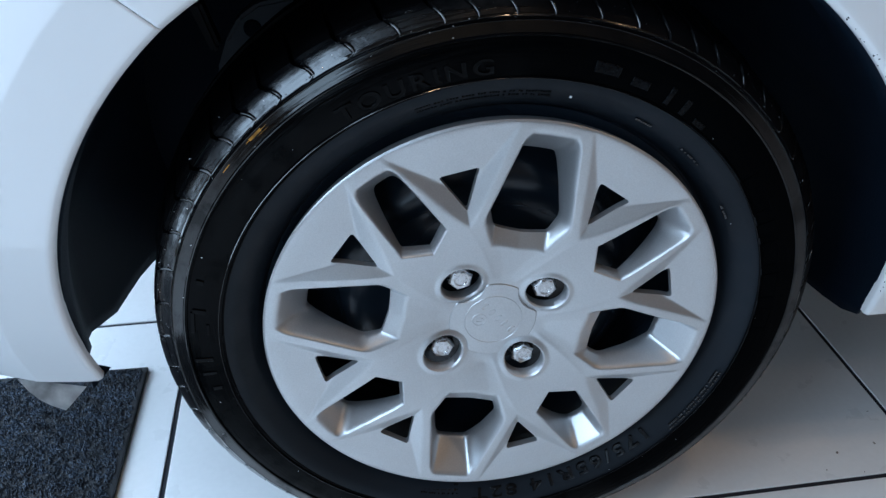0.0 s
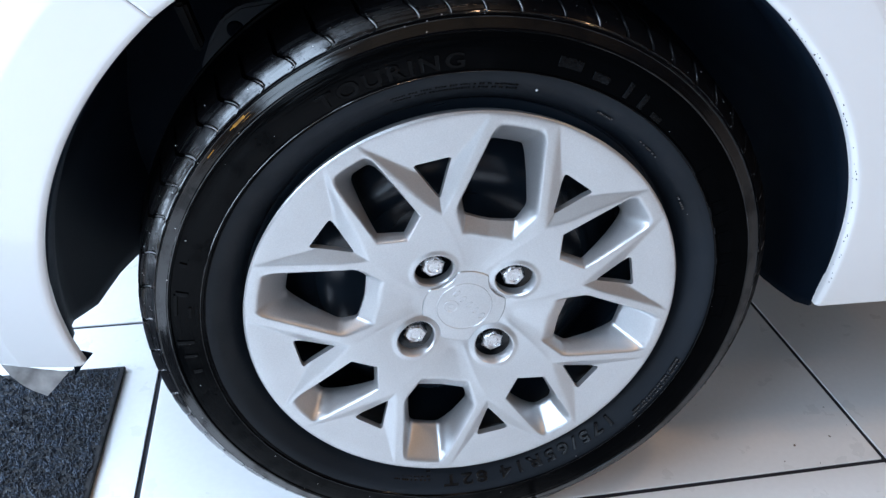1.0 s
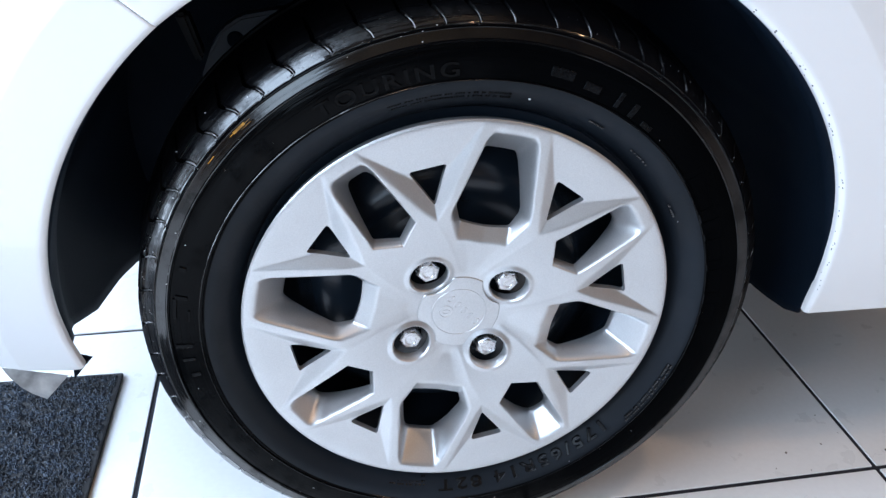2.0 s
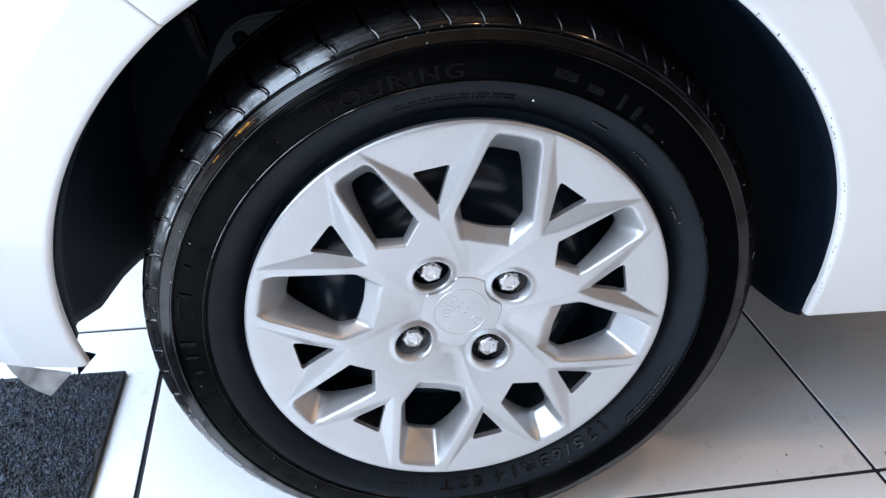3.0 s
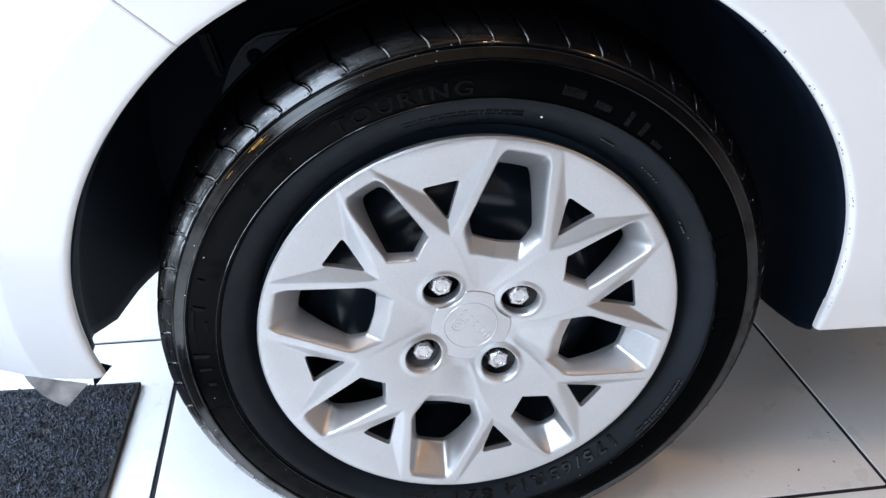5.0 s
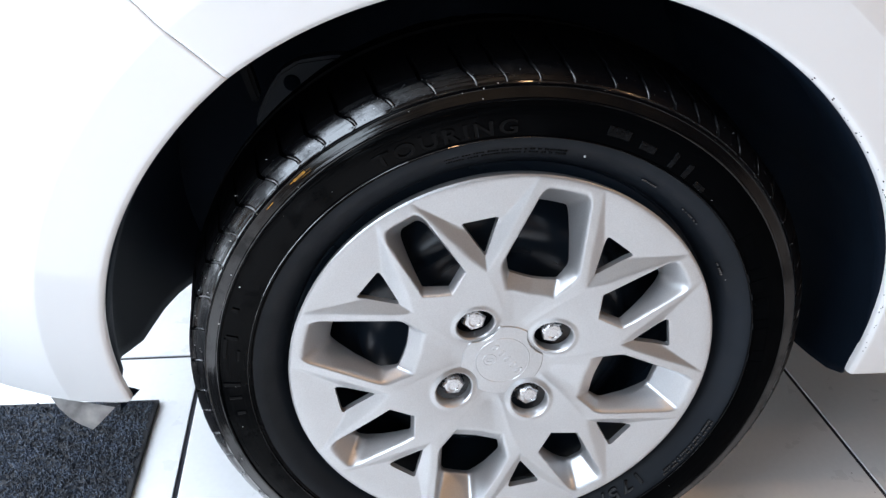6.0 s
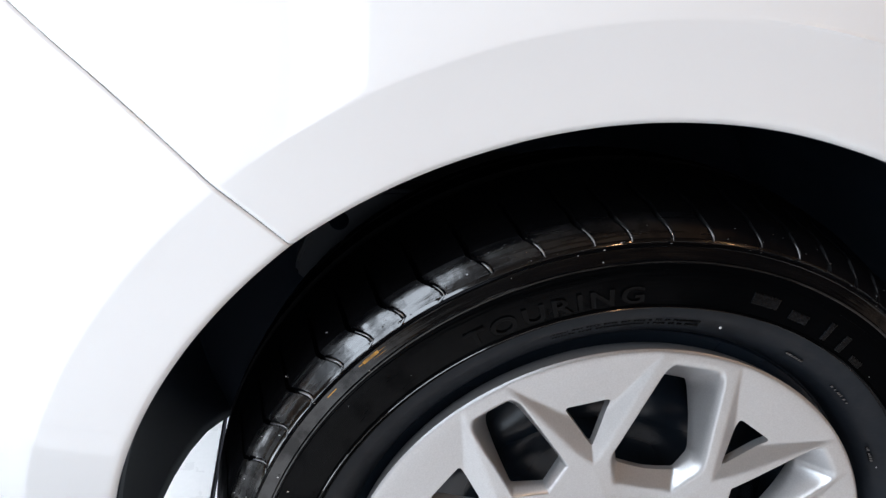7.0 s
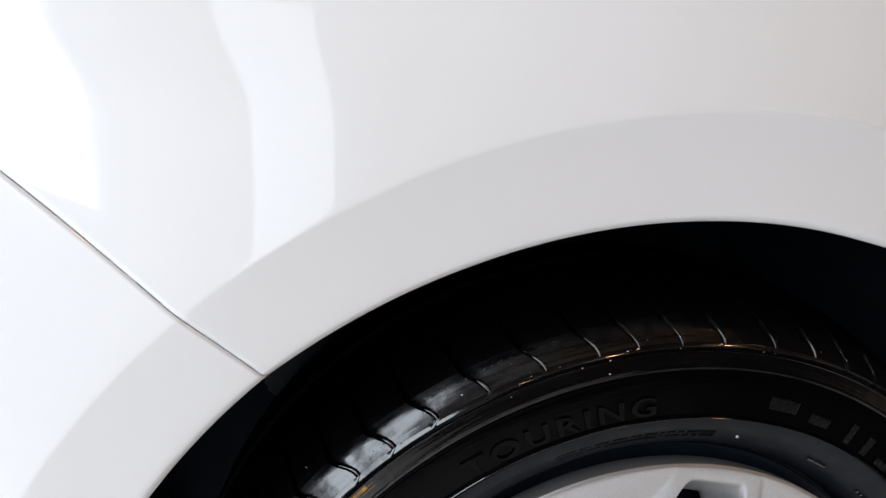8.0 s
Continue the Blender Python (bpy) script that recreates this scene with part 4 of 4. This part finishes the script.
RIB_GREY = material("dark_moulded_plastic", (0.014, 0.016, 0.019), 0.55, spread=0.2, scale=30, gloss=0.2)
part("liner_pad", moulded_step(((-0.2195, 0.4207), (-0.2195, 0.4307), (-0.208, 0.458), (-0.1956, 0.4769), (-0.1781, 0.4882), (-0.1449, 0.4936), (-0.05, 0.495), (-0.1, 0.42), (-0.17, 0.37)), 0.2, 0.222), LINER_GREY, car, "dull dark grey moulded step inside the housing", smooth=30)
part("liner_rib", moulded_step(((-0.2368, 0.4903), (-0.2255, 0.492), (-0.2141, 0.4499), (-0.2218, 0.4447)), 0.2, 0.222), RIB_GREY, car, "dull dark grey rib inside the housing", smooth=30)
bm = bmesh.new()
bmesh.ops.create_cone(bm, cap_ends=True, segments=20, radius1=0.0085, radius2=0.007, depth=0.004)
bmesh.ops.bevel(bm, geom=bm.edges[:], offset=0.0008, segments=1, affect="EDGES")
ob = part("push_pin", bm, PLASTIC, car, "round black plastic fixing pin", smooth=40)
ob.matrix_basis = Matrix.Translation((-0.184, 0.199, 0.467)) @ pose(0, 0, 0, 90, 0, 0)
for a, y in ((-6, 0.03), (-48, 0.03)):
    bm = bmesh.new()
    bmesh.ops.create_cone(bm, cap_ends=True, segments=20, radius1=0.0085, radius2=0.007, depth=0.004)
    bmesh.ops.bevel(bm, geom=bm.edges[:], offset=0.0008, segments=1, affect="EDGES")
    ob = part("push_pin", bm, PLASTIC, car, "round black plastic fixing pin", smooth=40)
    rr = 0.341 if y > 0.05 else 0.3365
    ob.matrix_basis = Matrix.Translation((-rr * math.sin(radians(a)), y, HUB_Z + rr * math.cos(radians(a)))) @ pose(0, 0, 0, 0, -a + 180, 0)

TAN = material("tan_plastic", (0.45, 0.30, 0.17), 0.4, spread=0.1)
bm = box_bm(-0.004, 0.004, -0.004, 0.004, -0.003, 0.003, 0.0015)
ob = part("fixing_clip", bm, TAN, car, "small tan plastic clip on the lining edge", smooth=40)
ob.location = (0.334, 0.099, 0.2315)

# torn film and loose lining at the bumper's lower corner
def sheet_bm(points, thick, sag):
    """A thin torn scrap: a triangle of points with a little sag."""
    bm = bmesh.new()
    p, q, r = [Vector(v) for v in points]
    n = 8
    rnd = random.Random(11)
    grid = {}
    nor = (q - p).cross(r - p).normalized()
    for i in range(n + 1):
        for j in range(n + 1 - i):
            u, w = i / n, j / n
            co = p + (q - p) * u + (r - p) * w
            co += nor * (sag * math.sin(math.pi * u) * (1 - w) + rnd.uniform(-0.0004, 0.0004))
            grid[i, j] = bm.verts.new(co)
    for i in range(n):
        for j in range(n - i):
            bm.faces.new((grid[i, j], grid[i + 1, j], grid[i, j + 1]))
            if i + j < n - 1:
                bm.faces.new((grid[i + 1, j], grid[i + 1, j + 1], grid[i, j + 1]))
    bmesh.ops.solidify(bm, geom=bm.faces[:], thickness=thick)
    return bm


part("torn_film", sheet_bm([(-0.395, 0.034, 0.2325), (-0.362, 0.025, 0.2010), (-0.339, 0.025, 0.2260)], 0.0006, 0.006), FILM, car, "torn grey protective film hanging loose", smooth=40)
part("torn_liner_corner", sheet_bm([(-0.334, 0.030, 0.246), (-0.318, 0.032, 0.239), (-0.336, 0.028, 0.219)], 0.002, 0.001), PLASTIC, car, "torn black lining corner", smooth=40)


def chips_bm(seed):
    """Chipped paint along the rear edge of the arch lip."""
    rnd = random.Random(seed)
    bm = bmesh.new()
    for k in range(46):
        a = rnd.uniform(-97, -35)
        r = lip_r(a) + rnd.uniform(0.0002, 0.0026)
        x, z = -r * math.sin(radians(a)), HUB_Z + r * math.cos(radians(a))
        if z < 0.252:
            continue
        y = skin(x, z) + interp(r - lip_r(a), (0, 0.0005, 0.0030, 0.0042), (0.004, 0.0028, 0.0004, 0.0))
        size = rnd.uniform(0.0003, 0.0008)
        bmesh.ops.create_icosphere(bm, subdivisions=1, radius=1, matrix=Matrix.Translation((x, y, z)) @ pose(0, 0, 0, 0, -a, 0) @ Matrix.Diagonal((size * rnd.uniform(1, 2), 0.0003, size, 1)))
    return bm


part("paint_chip", chips_bm(6), DARK, car, "small dark paint chips")["kind"] = "stuff"

# ---- mat ----
mat_bm = box_bm(-1.28, -0.380, -0.32, 0.298, 0.0005, 0.006, 0.002)
mat = tagged(mesh_object("door_mat", mat_bm, MAT), "black looped fibre mat lying on the tiles", "mat")


def fibres(count, x0, x1, y0, y1, seed):
    """Short curled fibres, thick as bristles, standing on the mat."""
    rnd = random.Random(seed)
    verts, faces = [], []
    for k in range(count):
        x, y = rnd.uniform(x0, x1), rnd.uniform(y0, y1)
        t = rnd.uniform(0, 2 * math.pi)
        reach, high, w = rnd.uniform(0.0016, 0.0042), rnd.uniform(0.0006, 0.0028), rnd.uniform(0.0004, 0.0011)
        dx, dy = math.cos(t), math.sin(t)
        base = len(verts)
        for f, h in ((0.0, 0.0), (0.3, 0.8), (0.7, 1.0), (1.0, 0.45)):
            px, py, pz = x + dx * reach * f, y + dy * reach * f, 0.0055 + high * h
            verts += [(px - dy * w, py + dx * w, pz), (px + dy * w, py - dx * w, pz), (px, py, pz + w * 1.4)]
        for j in range(3):
            o = base + 3 * j
            faces += [(o, o + 3, o + 5, o + 2), (o + 2, o + 5, o + 4, o + 1), (o + 1, o + 4, o + 3, o)]
    me = bpy.data.meshes.new("fibre")
    me.from_pydata(verts, [], faces)
    me.materials.append(FIBRE)
    ob = new("fibre", me)
    ob.parent = mat
    return tagged(ob, kind="stuff")


fibres(22000, -0.72, -0.386, -0.08, 0.293, 21)

GRIT = material("dark_grit", (0.22, 0.19, 0.16), 0.7, spread=0.4, scale=400)


def grit_bm(seed, count):
    """Sparse crumbs of dirt on the tiles round the tyre."""
    rnd = random.Random(seed)
    bm = bmesh.new()
    for k in range(count):
        x, y = rnd.uniform(-0.36, 0.7), rnd.uniform(-0.32, 0.12)
        if abs(x) < 0.3 and y > -0.03:
            continue
        size = rnd.uniform(0.0004, 0.0011) * rnd.choice((1, 1, 1.5))
        bmesh.ops.create_icosphere(bm, subdivisions=1, radius=1, matrix=Matrix.Translation((x, y, size * 0.4)) @ pose(0, 0, 0, 0, 0, rnd.uniform(0, 180)) @ Matrix.Diagonal((size * rnd.uniform(1, 2.4), size, size * 0.5, 1)))
    return bm


tagged(mesh_object("grit", grit_bm(17, 110), GRIT), "sparse dark crumbs of dirt on the tiles", "dirt", kind="stuff")

# ---- floor tiles ----


def tile_mesh():
    bm = box_bm(-PX / 2 + 0.003, PX / 2 - 0.003, -PY / 2 + 0.003, PY / 2 - 0.003, -0.008, 0.0, 0.0007)
    me = bpy.data.meshes.new("tile")
    bm.to_mesh(me)
    bm.free()
    me.materials.append(TILE)
    return me


TILE_MESH = tile_mesh()
ca, sa = math.cos(radians(GTURN)), math.sin(radians(GTURN))
for i in range(-9, 11):
    for j in range(-9, 8):
        u, w = GX + (i + 0.5) * PX, GY + (j + 0.5) * PY
        x, y = u * ca - w * sa, u * sa + w * ca
        if not (RX0 - 0.25 < x < RX1 + 0.25 and RY0 - 0.25 < y < RY1 + 0.25):
            continue
        ob = new("tile", TILE_MESH)
        ob.parent = floor
        ob.location, ob.rotation_euler = (x, y, 0), (0, 0, radians(GTURN))
